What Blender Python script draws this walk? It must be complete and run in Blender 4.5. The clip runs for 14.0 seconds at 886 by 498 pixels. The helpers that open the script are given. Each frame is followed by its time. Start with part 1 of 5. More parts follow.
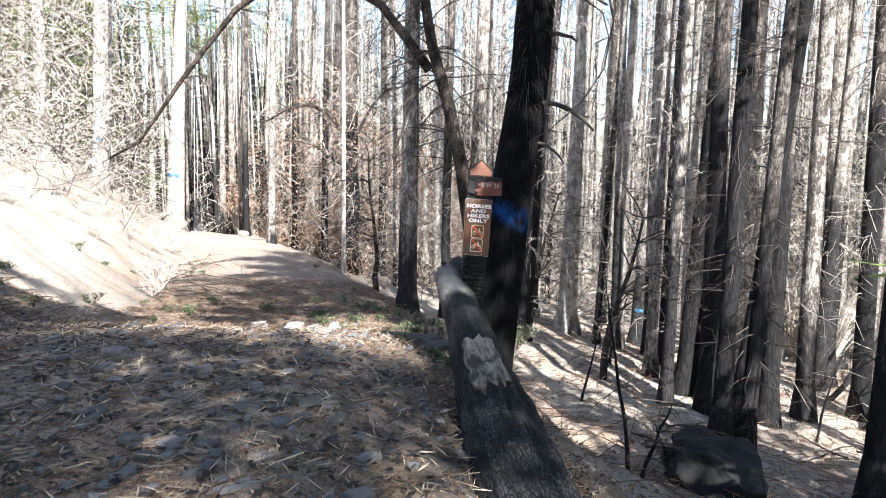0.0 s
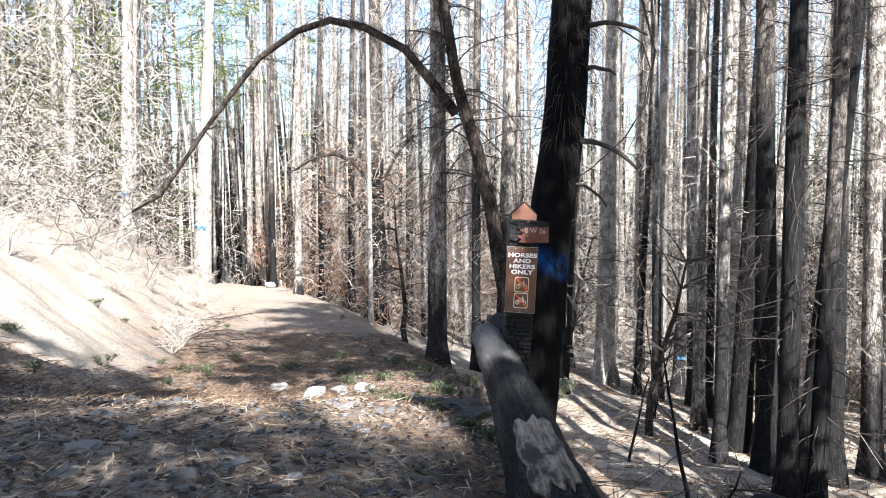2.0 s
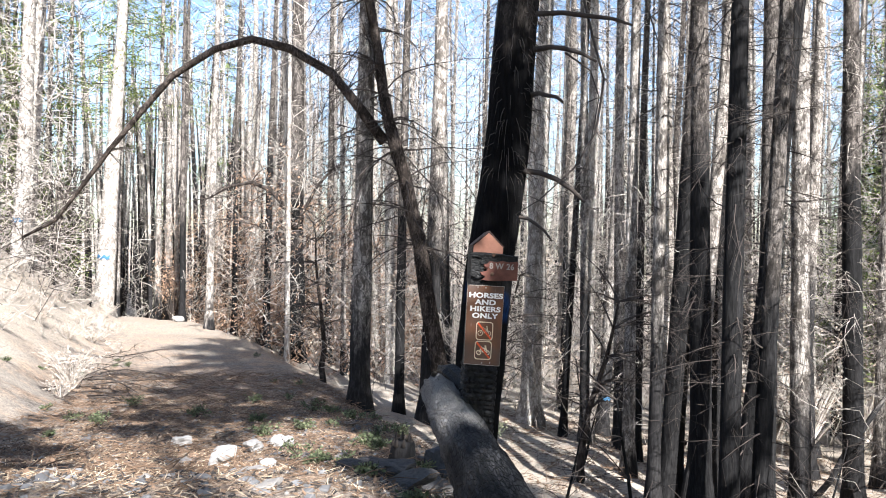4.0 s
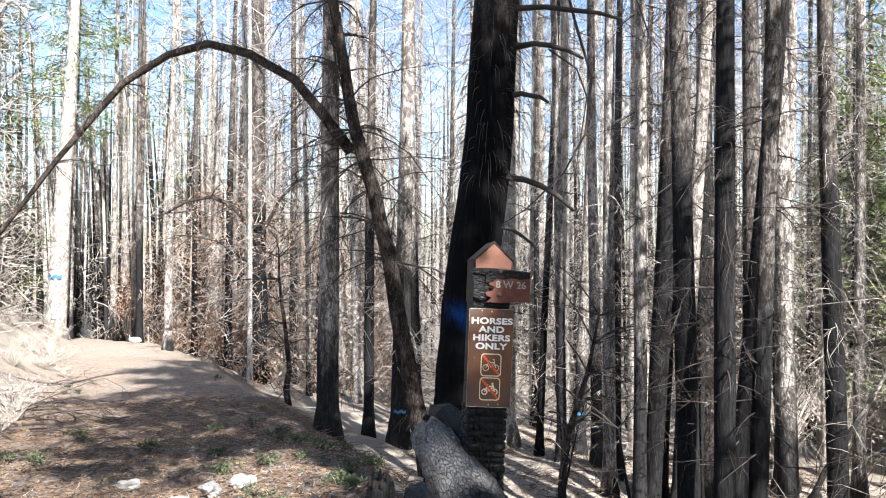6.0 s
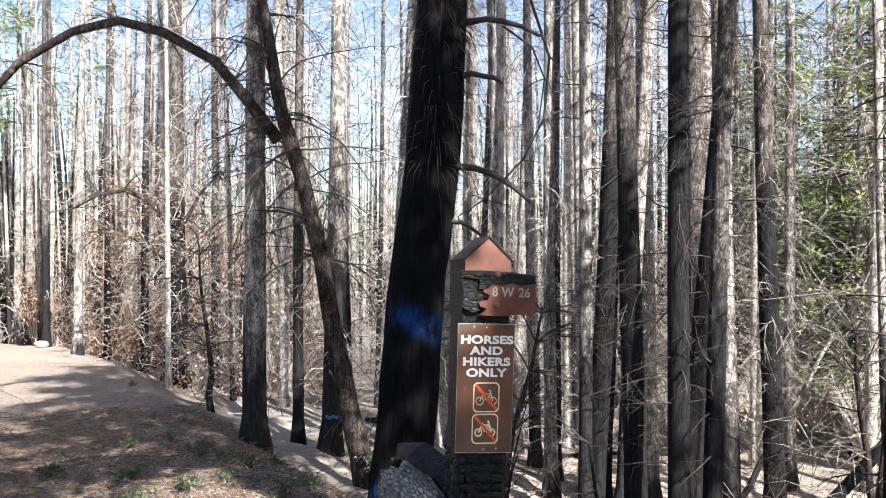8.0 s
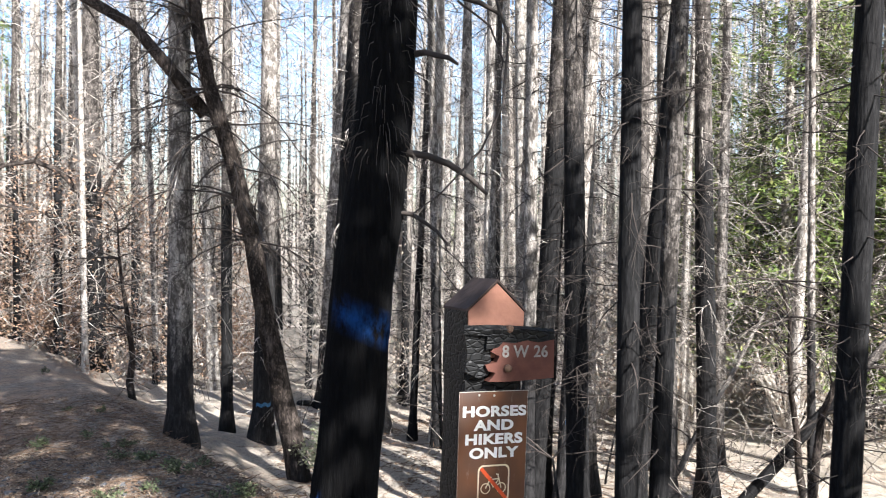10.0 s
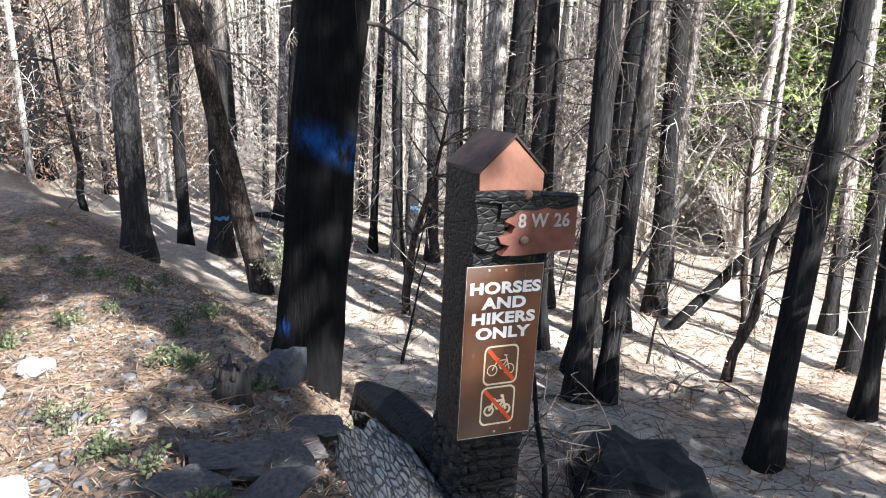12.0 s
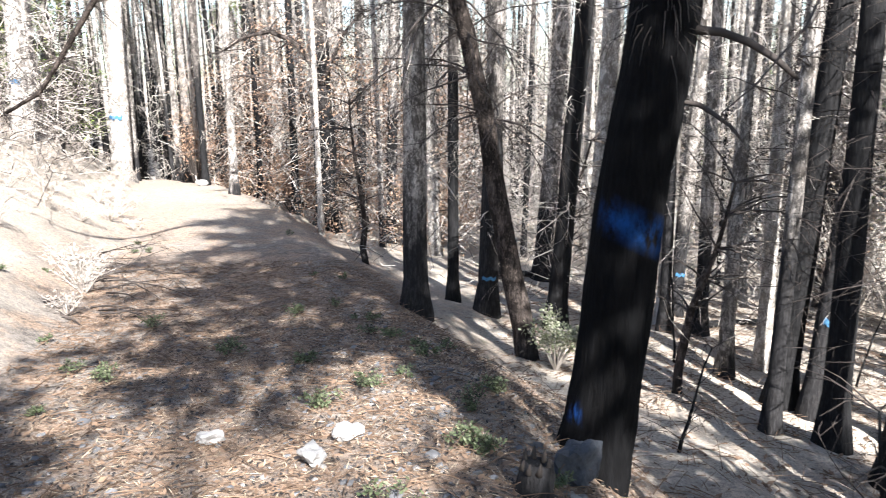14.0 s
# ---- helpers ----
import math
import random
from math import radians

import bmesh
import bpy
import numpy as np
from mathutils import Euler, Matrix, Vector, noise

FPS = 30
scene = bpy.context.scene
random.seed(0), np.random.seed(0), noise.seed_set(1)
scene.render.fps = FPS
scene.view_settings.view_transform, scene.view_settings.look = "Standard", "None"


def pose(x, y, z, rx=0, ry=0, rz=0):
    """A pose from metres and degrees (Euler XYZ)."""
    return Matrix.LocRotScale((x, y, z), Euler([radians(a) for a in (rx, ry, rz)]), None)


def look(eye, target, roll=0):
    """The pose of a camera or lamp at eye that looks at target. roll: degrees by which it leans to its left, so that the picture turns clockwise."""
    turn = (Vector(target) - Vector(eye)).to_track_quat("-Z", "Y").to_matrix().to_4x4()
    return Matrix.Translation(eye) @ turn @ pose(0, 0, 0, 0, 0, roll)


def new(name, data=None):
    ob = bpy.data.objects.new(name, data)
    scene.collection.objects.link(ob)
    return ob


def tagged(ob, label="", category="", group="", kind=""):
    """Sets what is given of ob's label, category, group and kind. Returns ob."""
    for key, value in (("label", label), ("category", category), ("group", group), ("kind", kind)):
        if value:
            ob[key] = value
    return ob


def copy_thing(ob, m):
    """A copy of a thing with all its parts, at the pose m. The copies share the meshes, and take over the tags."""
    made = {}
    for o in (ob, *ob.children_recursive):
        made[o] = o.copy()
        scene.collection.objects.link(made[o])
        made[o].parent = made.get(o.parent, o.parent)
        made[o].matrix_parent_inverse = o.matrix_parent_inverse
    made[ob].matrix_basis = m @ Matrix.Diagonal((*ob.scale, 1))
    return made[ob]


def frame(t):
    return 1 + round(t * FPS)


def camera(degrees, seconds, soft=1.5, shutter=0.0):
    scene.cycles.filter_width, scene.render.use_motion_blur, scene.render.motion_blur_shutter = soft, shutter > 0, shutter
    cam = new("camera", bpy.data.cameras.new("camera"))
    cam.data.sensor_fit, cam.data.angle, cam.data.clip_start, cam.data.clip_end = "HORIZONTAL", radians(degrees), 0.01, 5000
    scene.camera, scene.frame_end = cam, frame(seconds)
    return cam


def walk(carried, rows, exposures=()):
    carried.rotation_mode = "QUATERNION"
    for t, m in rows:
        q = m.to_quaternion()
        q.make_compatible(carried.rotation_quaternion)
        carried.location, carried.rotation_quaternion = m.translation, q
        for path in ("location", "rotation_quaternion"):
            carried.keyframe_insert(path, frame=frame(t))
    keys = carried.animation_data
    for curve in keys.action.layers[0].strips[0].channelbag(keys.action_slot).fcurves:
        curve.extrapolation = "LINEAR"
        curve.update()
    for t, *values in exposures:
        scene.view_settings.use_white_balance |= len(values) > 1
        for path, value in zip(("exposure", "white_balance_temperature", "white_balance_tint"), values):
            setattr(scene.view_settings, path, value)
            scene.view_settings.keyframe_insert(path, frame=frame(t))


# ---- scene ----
cam = camera(62.5, 14.0, 1.0, 0.28)
# seconds, place, turn (degrees)
PATH = [
    (0, 0.000, 0.000, 1.202, 82.82, -1.37, -0.32),
    (0.5, -0.020, 0.226, 1.190, 84.39, -1.11, 0.16),
    (1, -0.030, 0.494, 1.189, 85.97, -0.63, 1.08),
    (1.5, -0.041, 0.696, 1.192, 86.80, -0.36, 1.84),
    (2, -0.076, 0.867, 1.171, 86.45, 0.01, 1.70),
    (2.5, -0.171, 1.100, 1.185, 86.65, 0.19, -0.72),
    (3, -0.256, 1.328, 1.163, 87.61, -0.83, -2.03),
    (5.5, -0.320, 2.512, 1.119, 90.19, -0.31, -7.36),
    (6, -0.371, 2.699, 1.124, 90.38, -0.43, -7.49),
    (6.5, -0.403, 2.971, 1.132, 90.76, 0.05, -10.89),
    (7, -0.438, 3.167, 1.117, 90.34, 0.06, -12.61),
    (9.5, -0.474, 4.200, 1.278, 89.75, -0.16, -15.44),
    (10, -0.513, 4.269, 1.363, 87.92, -0.55, -18.80),
    (10.5, -0.533, 4.327, 1.408, 86.01, -1.34, -20.70),
    (11, -0.533, 4.466, 1.386, 82.61, -1.76, -21.08),
    (11.5, -0.521, 4.597, 1.403, 78.26, -1.81, -21.26),
    (12, -0.503, 4.690, 1.443, 73.11, -1.88, -21.99),
    (12.5, -0.522, 4.788, 1.471, 71.73, -1.70, -21.24),
    (13, -0.634, 4.890, 1.501, 77.12, -0.09, -15.21),
    (13.5, -0.824, 5.015, 1.568, 77.21, 0.42, -8.12),
    (14, -0.984, 5.116, 1.664, 76.96, 0.08, -3.01),
]
walk(cam, [(t, pose(*p)) for t, *p in PATH], ((0, 2.3, 6120, 10), (3, 2.04, 6120, 10), (6, 1.98, 6180, 10), (10, 2.06, 6180, 10), (12, 2.42, 6120, 10), (14, 2.28, 6100, 10)))

# ---- world and sun ----
SUN_TO = Vector((-0.30, 0.95, -0.78)).normalized()      # the way the sunlight travels
world = bpy.data.worlds.new("sky")
scene.world = world
world.use_nodes = True
wn = world.node_tree
sky = wn.nodes.new("ShaderNodeTexSky")
sky.sky_type, sky.sun_disc = "NISHITA", False
sky.sun_elevation, sky.sun_rotation = radians(38), radians(163)
wn.links.new(sky.outputs[0], wn.nodes["Background"].inputs[0])
wn.nodes["Background"].inputs[1].default_value = 0.07
sun = new("sun", bpy.data.lights.new("sun", "SUN"))
sun.data.energy, sun.data.angle, sun.data.color = 5.0, radians(0.5), (1.0, 0.965, 0.915)
sun.matrix_world = look((0, 0, 30), Vector((0, 0, 30)) + SUN_TO)


# ---- materials ----
def material(name, rough=0.9, metal=0.0):
    m = bpy.data.materials.new(name)
    m.use_nodes = True
    n = m.node_tree.nodes
    b = n["Principled BSDF"]
    b.inputs["Roughness"].default_value, b.inputs["Metallic"].default_value = rough, metal
    b.inputs["Specular IOR Level"].default_value = 0.25
    return m, m.node_tree, b


def coords(nt, scale=(1, 1, 1), kind="Object"):
    tc, mp = nt.nodes.new("ShaderNodeTexCoord"), nt.nodes.new("ShaderNodeMapping")
    mp.inputs["Scale"].default_value = scale
    nt.links.new(tc.outputs[kind], mp.inputs[0])
    return mp.outputs[0]


def world_coords(nt, scale=(1, 1, 1)):
    g, mp = nt.nodes.new("ShaderNodeNewGeometry"), nt.nodes.new("ShaderNodeMapping")
    mp.inputs["Scale"].default_value = scale
    nt.links.new(g.outputs["Position"], mp.inputs[0])
    return mp.outputs[0]


def grain(nt, vec, scale, detail=4.0, rough=0.6):
    t = nt.nodes.new("ShaderNodeTexNoise")
    t.inputs["Scale"].default_value, t.inputs["Detail"].default_value, t.inputs["Roughness"].default_value = scale, detail, rough
    nt.links.new(vec, t.inputs["Vector"])
    return t.outputs[0]


def ramp(nt, fac, stops):
    r = nt.nodes.new("ShaderNodeValToRGB")
    e = r.color_ramp.elements
    while len(e) < len(stops):
        e.new(0.5)
    for k, (p, c) in zip(e, stops):
        k.position, k.color = p, (*c, 1) if not isinstance(c, float) else (c, c, c, 1)
    nt.links.new(fac, r.inputs[0])
    return r.outputs[0]


def blend(nt, fac, a, b, mode="MIX"):
    m = nt.nodes.new("ShaderNodeMix")
    m.data_type, m.blend_type = "RGBA", mode
    for value, slot in ((fac, 0), (a, 6), (b, 7)):
        if isinstance(value, (int, float)):
            m.inputs[slot].default_value = value
        elif isinstance(value, tuple):
            m.inputs[slot].default_value = (*value, 1)
        else:
            nt.links.new(value, m.inputs[slot])
    return m.outputs[2]


def calc(nt, op, a, b=0.0, clamp=False):
    m = nt.nodes.new("ShaderNodeMath")
    m.operation, m.use_clamp = op, clamp
    for slot, value in enumerate((a, b)):
        if isinstance(value, (int, float)):
            m.inputs[slot].default_value = value
        else:
            nt.links.new(value, m.inputs[slot])
    return m.outputs[0]


def relief(nt, b, height, strength=0.5, distance=0.02):
    n = nt.nodes.new("ShaderNodeBump")
    n.inputs["Strength"].default_value, n.inputs["Distance"].default_value = strength, distance
    nt.links.new(height, n.inputs["Height"])
    nt.links.new(n.outputs[0], b.inputs["Normal"])


def height_of(nt):
    tc, sp = nt.nodes.new("ShaderNodeTexCoord"), nt.nodes.new("ShaderNodeSeparateXYZ")
    nt.links.new(tc.outputs["Object"], sp.inputs[0])
    return sp.outputs


def bark_material(name, pale, dark, char_from=0.5, char_span=4.0, char_tone=(0.014, 0.0135, 0.014), paint=False):
    """Furrowed bark, scorched black up to a height that differs from tree to tree."""
    m, nt, b = material(name, 1.0)
    b.inputs["Specular IOR Level"].default_value = 0.08
    furrow = grain(nt, coords(nt, (22, 22, 3.2)), 1.0, 5, 0.65)
    plate = grain(nt, coords(nt, (9, 9, 2.0)), 1.0, 3, 0.55)
    tone = blend(nt, ramp(nt, furrow, ((0.36, 0.0), (0.60, 1.0))), dark, pale)
    info = nt.nodes.new("ShaderNodeObjectInfo")
    tone = blend(nt, calc(nt, "MULTIPLY", info.outputs["Random"], 0.45), tone, (pale[0] * 0.55, pale[1] * 0.52, pale[2] * 0.5))
    tone = blend(nt, ramp(nt, plate, ((0.42, 0.0), (0.7, 0.55))), tone, (dark[0] * 0.8, dark[1] * 0.75, dark[2] * 0.7))
    # large dark blotches that stand for dappled shade on the trunk
    scorch_dapple = grain(nt, coords(nt, (1.6, 1.6, 0.75)), 1.0, 5, 0.62)
    tone = blend(nt, ramp(nt, scorch_dapple, ((0.50, 0.0), (0.62, 0.7))), tone, (dark[0] * 0.55, dark[1] * 0.52, dark[2] * 0.5))
    flake = grain(nt, coords(nt, (30, 30, 11)), 1.0, 4, 0.7)
    tone = blend(nt, ramp(nt, flake, ((0.53, 0.0), (0.62, 0.75))), tone, (pale[0] * 1.25, pale[1] * 1.22, pale[2] * 1.18))
    pit = grain(nt, coords(nt, (38, 38, 16)), 1.0, 4, 0.75)
    tone = blend(nt, ramp(nt, pit, ((0.36, 0.85), (0.46, 0.0))), tone, (dark[0] * 0.4, dark[1] * 0.38, dark[2] * 0.36))
    blot = grain(nt, coords(nt, (5.5, 5.5, 3.2)), 1.0, 5, 0.75)
    tone = blend(nt, ramp(nt, blot, ((0.48, 0.0), (0.56, 0.8))), tone, (dark[0] * 0.6, dark[1] * 0.57, dark[2] * 0.54))
    xyz = height_of(nt)
    edge = calc(nt, "MULTIPLY", info.outputs["Random"], char_span)
    ragged = calc(nt, "MULTIPLY", calc(nt, "SUBTRACT", grain(nt, coords(nt, (3.0, 3.0, 0.8)), 1.0, 4), 0.5), 3.4)
    depth = calc(nt, "ADD", calc(nt, "SUBTRACT", calc(nt, "ADD", edge, char_from), xyz[2]), ragged)
    mask = calc(nt, "MULTIPLY", depth, 0.9, True)
    char = blend(nt, ramp(nt, furrow, ((0.45, 0.0), (0.75, 1.0))), char_tone, (char_tone[0] * 2.6, char_tone[1] * 2.6, char_tone[2] * 2.6))
    tone = blend(nt, calc(nt, "MULTIPLY", mask, 0.97), tone, char)
    if paint:
        spray = grain(nt, coords(nt, (5, 5, 3)), 1.0, 5, 0.7)
        band = calc(nt, "SUBTRACT", 0.24, calc(nt, "ABSOLUTE", calc(nt, "SUBTRACT", xyz[2], calc(nt, "SUBTRACT", 2.62, calc(nt, "MULTIPLY", xyz[0], 0.45)))))
        face = calc(nt, "MULTIPLY", calc(nt, "SUBTRACT", -0.02, xyz[1]), 6.0, True)
        wet = calc(nt, "MULTIPLY", calc(nt, "MULTIPLY", calc(nt, "MULTIPLY", band, 4.0, True), face), ramp(nt, spray, ((0.40, 0.0), (0.62, 1.0))))
        tone = blend(nt, wet, tone, (0.010, 0.048, 0.17))
        low = calc(nt, "SUBTRACT", 0.16, calc(nt, "ABSOLUTE", calc(nt, "SUBTRACT", xyz[2], 0.62)))
        side = calc(nt, "MULTIPLY", calc(nt, "SUBTRACT", -0.18, xyz[0]), 8.0, True)
        wet = calc(nt, "MULTIPLY", calc(nt, "MULTIPLY", calc(nt, "MULTIPLY", low, 8.0, True), calc(nt, "MULTIPLY", side, face)), ramp(nt, spray, ((0.42, 0.0), (0.55, 1.0))))
        tone = blend(nt, wet, tone, (0.02, 0.11, 0.42))
    nt.links.new(tone, b.inputs["Base Color"])
    relief(nt, b, blend(nt, 0.4, furrow, plate), 1.0, 0.05)
    return m


BARK = bark_material("scorched conifer bark", (0.52, 0.475, 0.43), (0.10, 0.09, 0.082), 1.0, 7.0)
PALE_BARK = bark_material("pale dry bark", (0.64, 0.60, 0.55), (0.27, 0.245, 0.22), 0.0, 1.2)
DARK_BARK = bark_material("heavily charred bark", (0.19, 0.168, 0.152), (0.04, 0.036, 0.033), 5.0, 7.0, (0.010, 0.0098, 0.010))
BIG_BARK = bark_material("charred black trunk bark", (0.085, 0.073, 0.064), (0.02, 0.018, 0.0175), 6.5, 0.5, (0.0026, 0.0026, 0.0028), True)
SOOT_BARK = bark_material("blackened oak bark", (0.12, 0.10, 0.088), (0.03, 0.026, 0.024), 5.5, 1.0, (0.008, 0.008, 0.0082))
OAK_BARK = bark_material("scorched oak bark", (0.115, 0.093, 0.08), (0.022, 0.0185, 0.0165), 0.8, 1.0)


def plain(name, colour, rough=0.9, spread=0.35, scale=30.0, bump=0.3, random_tint=0.0):
    m, nt, b = material(name, rough)
    g = grain(nt, coords(nt), scale, 4)
    tone = blend(nt, ramp(nt, g, ((0.3, 0.0), (0.7, 1.0))), tuple(c * (1 - spread) for c in colour), tuple(min(1, c * (1 + spread)) for c in colour))
    if random_tint:
        g2 = nt.nodes.new("ShaderNodeNewGeometry")
        tone = blend(nt, calc(nt, "MULTIPLY", g2.outputs["Random Per Island"], random_tint), tone, tuple(c * 0.35 for c in colour))
    nt.links.new(tone, b.inputs["Base Color"])
    if bump:
        relief(nt, b, g, bump, 0.01)
    return m


TWIG = plain("dry grey twig", (0.46, 0.41, 0.36), 0.9, 0.35, 3.0, 0, 0.6)
PALE_TWIG = plain("bleached dry twig", (0.60, 0.54, 0.475), 0.9, 0.25, 3.0, 0, 0.4)
DARK_TWIG = plain("scorched branch", (0.062, 0.050, 0.043), 0.9, 0.5, 4.0, 0, 0.6)
LEAF_BROWN = plain("scorched brown leaf", (0.38, 0.245, 0.165), 0.8, 0.3, 6.0, 0, 0.6)
LEAF_TAN = plain("dry tan leaf", (0.52, 0.42, 0.33), 0.8, 0.3, 6.0, 0, 0.6)
LITTER = plain("leaf litter", (0.20, 0.13, 0.085), 0.9, 0.4, 9.0, 0, 0.85)
STONE = plain("grey trail stone", (0.20, 0.185, 0.172), 0.85, 0.3, 14.0, 0.6)
SOOT_STONE = plain("blackened rock", (0.016, 0.0155, 0.016), 0.8, 0.5, 9.0, 0.8)
DARK_STONE = plain("sooty grey rock", (0.060, 0.056, 0.054), 0.85, 0.45, 9.0, 0.7)
SLATE = plain("blue-grey slate", (0.045, 0.049, 0.058), 0.8, 0.35, 9.0, 0.6)
STRAW = plain("pale dry straw", (0.50, 0.39, 0.27), 0.9, 0.3, 9.0, 0, 0.6)
BURNT = plain("blackened bark crumb", (0.035, 0.030, 0.027), 0.9, 0.4, 9.0, 0, 0.5)
CHIP = plain("trail slate chip", (0.15, 0.147, 0.15), 0.8, 0.35, 12.0, 0.5, 0.8)
PALE_STONE = plain("pale weathered stone", (0.25, 0.238, 0.225), 0.8, 0.2, 12.0, 0.4)


def leaf_material(name, colour, dry):
    m, nt, b = material(name, 0.6)
    g = nt.nodes.new("ShaderNodeNewGeometry")
    tone = ramp(nt, g.outputs["Random Per Island"], ((0.0, tuple(c * 0.55 for c in colour)), (0.6, colour), (1.0, dry)))
    nt.links.new(tone, b.inputs["Base Color"])
    t = nt.nodes.new("ShaderNodeBsdfTranslucent")
    nt.links.new(tone, t.inputs[0])
    mixer = nt.nodes.new("ShaderNodeMixShader")
    mixer.inputs[0].default_value = 0.4
    nt.links.new(b.outputs[0], mixer.inputs[1])
    nt.links.new(t.outputs[0], mixer.inputs[2])
    nt.links.new(mixer.outputs[0], nt.nodes["Material Output"].inputs[0])
    return m


NEEDLE = leaf_material("green conifer needles", (0.19, 0.26, 0.075), (0.42, 0.44, 0.16))
SHRUB_LEAF = leaf_material("grey-green shrub leaf", (0.23, 0.25, 0.15), (0.42, 0.41, 0.29))
WEED_LEAF = leaf_material("small green weed leaf", (0.13, 0.16, 0.08), (0.24, 0.25, 0.15))


def ground_material():
    """Needle duff and dust: grey-brown on the trail, sandier and lightened for sun on the open bank and slope, sooty
    where it burned and darkened for shade at the rocks.
    """
    m, nt, b = material("needle litter and dust", 0.95)
    v = world_coords(nt)
    big = grain(nt, v, 0.35, 3, 0.5)
    mid = grain(nt, v, 2.2, 5, 0.65)
    fine = grain(nt, v, 17.0, 6, 0.75)
    fleck = grain(nt, v, 55.0, 3, 0.7)
    clump = grain(nt, v, 6.5, 5, 0.7)
    tiny = grain(nt, v, 110.0, 2, 0.6)
    tone = blend(nt, ramp(nt, mid, ((0.35, 0.0), (0.65, 1.0))), (0.155, 0.130, 0.110), (0.275, 0.237, 0.20))
    tone = blend(nt, ramp(nt, big, ((0.42, 0.0), (0.62, 0.8))), tone, (0.275, 0.195, 0.14))
    mat = grain(nt, v, 1.3, 4, 0.6)
    tone = blend(nt, ramp(nt, mat, ((0.47, 0.0), (0.58, 0.75))), tone, (0.36, 0.235, 0.15))
    tone = blend(nt, ramp(nt, fine, ((0.36, 0.75), (0.52, 0.0))), tone, (0.055, 0.044, 0.038))
    tone = blend(nt, ramp(nt, clump, ((0.40, 0.85), (0.49, 0.0))), tone, (0.075, 0.062, 0.054))
    tone = blend(nt, ramp(nt, clump, ((0.58, 0.0), (0.66, 0.5))), tone, (0.36, 0.32, 0.275))
    tone = blend(nt, ramp(nt, fleck, ((0.38, 0.7), (0.47, 0.0))), tone, (0.045, 0.038, 0.034))
    tone = blend(nt, ramp(nt, tiny, ((0.56, 0.0), (0.70, 0.75))), tone, (0.44, 0.36, 0.27))
    mask = nt.nodes.new("ShaderNodeAttribute")
    mask.attribute_name = "sand_sun"
    tone = blend(nt, mask.outputs["Fac"], tone, blend(nt, ramp(nt, fine, ((0.3, 0.0), (0.7, 1.0))), (0.17, 0.14, 0.11), (0.60, 0.53, 0.44)))
    soot_shade = nt.nodes.new("ShaderNodeAttribute")
    soot_shade.attribute_name = "soot_shade"
    tone = blend(nt, calc(nt, "MULTIPLY", soot_shade.outputs["Fac"], ramp(nt, mid, ((0.3, 0.2), (0.6, 1.0)))), tone, (0.04, 0.036, 0.035))
    nt.links.new(tone, b.inputs["Base Color"])
    relief(nt, b, blend(nt, 0.5, fine, mid), 1.0, 0.03)
    return m


GROUND = ground_material()


def char_material():
    m, nt, b = material("alligator charred wood", 0.55)
    cell = nt.nodes.new("ShaderNodeTexVoronoi")
    cell.feature = "DISTANCE_TO_EDGE"
    cell.inputs["Scale"].default_value = 1.0
    nt.links.new(coords(nt, (30, 30, 62)), cell.inputs["Vector"])
    crack = ramp(nt, cell.outputs["Distance"], ((0.0, 0.0), (0.16, 1.0)))
    g = grain(nt, coords(nt, (6, 6, 2)), 1.0, 5)
    tone = blend(nt, crack, (0.006, 0.006, 0.006), blend(nt, g, (0.003, 0.003, 0.0032), (0.008, 0.0078, 0.008)))
    nt.links.new(tone, b.inputs["Base Color"])
    relief(nt, b, blend(nt, 0.3, crack, g), 0.5, 0.012)
    return m


CHAR = char_material()


LOG_FOOT, LOG_END = Vector((0.62, 1.3, -0.62)), Vector((0.115, 6.78, 0.10))     # the fallen log beside the trail


def log_material():
    """Charred skin with ash-grey streaks; the upper end is grey on its upper-left side."""
    m, nt, b = material("charred log skin", 0.8)
    streak = grain(nt, coords(nt, (14, 14, 1.4)), 1.0, 5, 0.65)
    blot = grain(nt, coords(nt, (3, 3, 1.2)), 1.0, 4)
    cell = nt.nodes.new("ShaderNodeTexVoronoi")
    cell.feature = "DISTANCE_TO_EDGE"
    nt.links.new(coords(nt, (13, 13, 4.2)), cell.inputs["Vector"])
    crack = ramp(nt, cell.outputs["Distance"], ((0.0, 0.0), (0.13, 1.0)))
    black = blend(nt, ramp(nt, streak, ((0.40, 0.0), (0.66, 1.0))), (0.004, 0.004, 0.0043), (0.060, 0.058, 0.060))
    black = blend(nt, crack, (0.003, 0.003, 0.003), black)
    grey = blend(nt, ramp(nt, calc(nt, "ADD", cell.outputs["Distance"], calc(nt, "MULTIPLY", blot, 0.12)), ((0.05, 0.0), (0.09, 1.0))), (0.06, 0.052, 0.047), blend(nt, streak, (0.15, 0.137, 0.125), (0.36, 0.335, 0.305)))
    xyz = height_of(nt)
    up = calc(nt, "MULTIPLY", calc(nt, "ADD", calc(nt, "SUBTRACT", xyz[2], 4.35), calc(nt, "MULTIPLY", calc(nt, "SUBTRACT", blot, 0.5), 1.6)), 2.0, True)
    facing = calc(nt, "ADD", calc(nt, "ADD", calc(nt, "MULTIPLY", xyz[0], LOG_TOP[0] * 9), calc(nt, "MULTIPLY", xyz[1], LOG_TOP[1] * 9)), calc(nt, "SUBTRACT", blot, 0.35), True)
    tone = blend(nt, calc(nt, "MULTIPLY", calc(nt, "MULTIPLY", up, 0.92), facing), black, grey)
    nt.links.new(tone, b.inputs["Base Color"])
    relief(nt, b, blend(nt, 0.5, crack, streak), 1.0, 0.06)
    return m


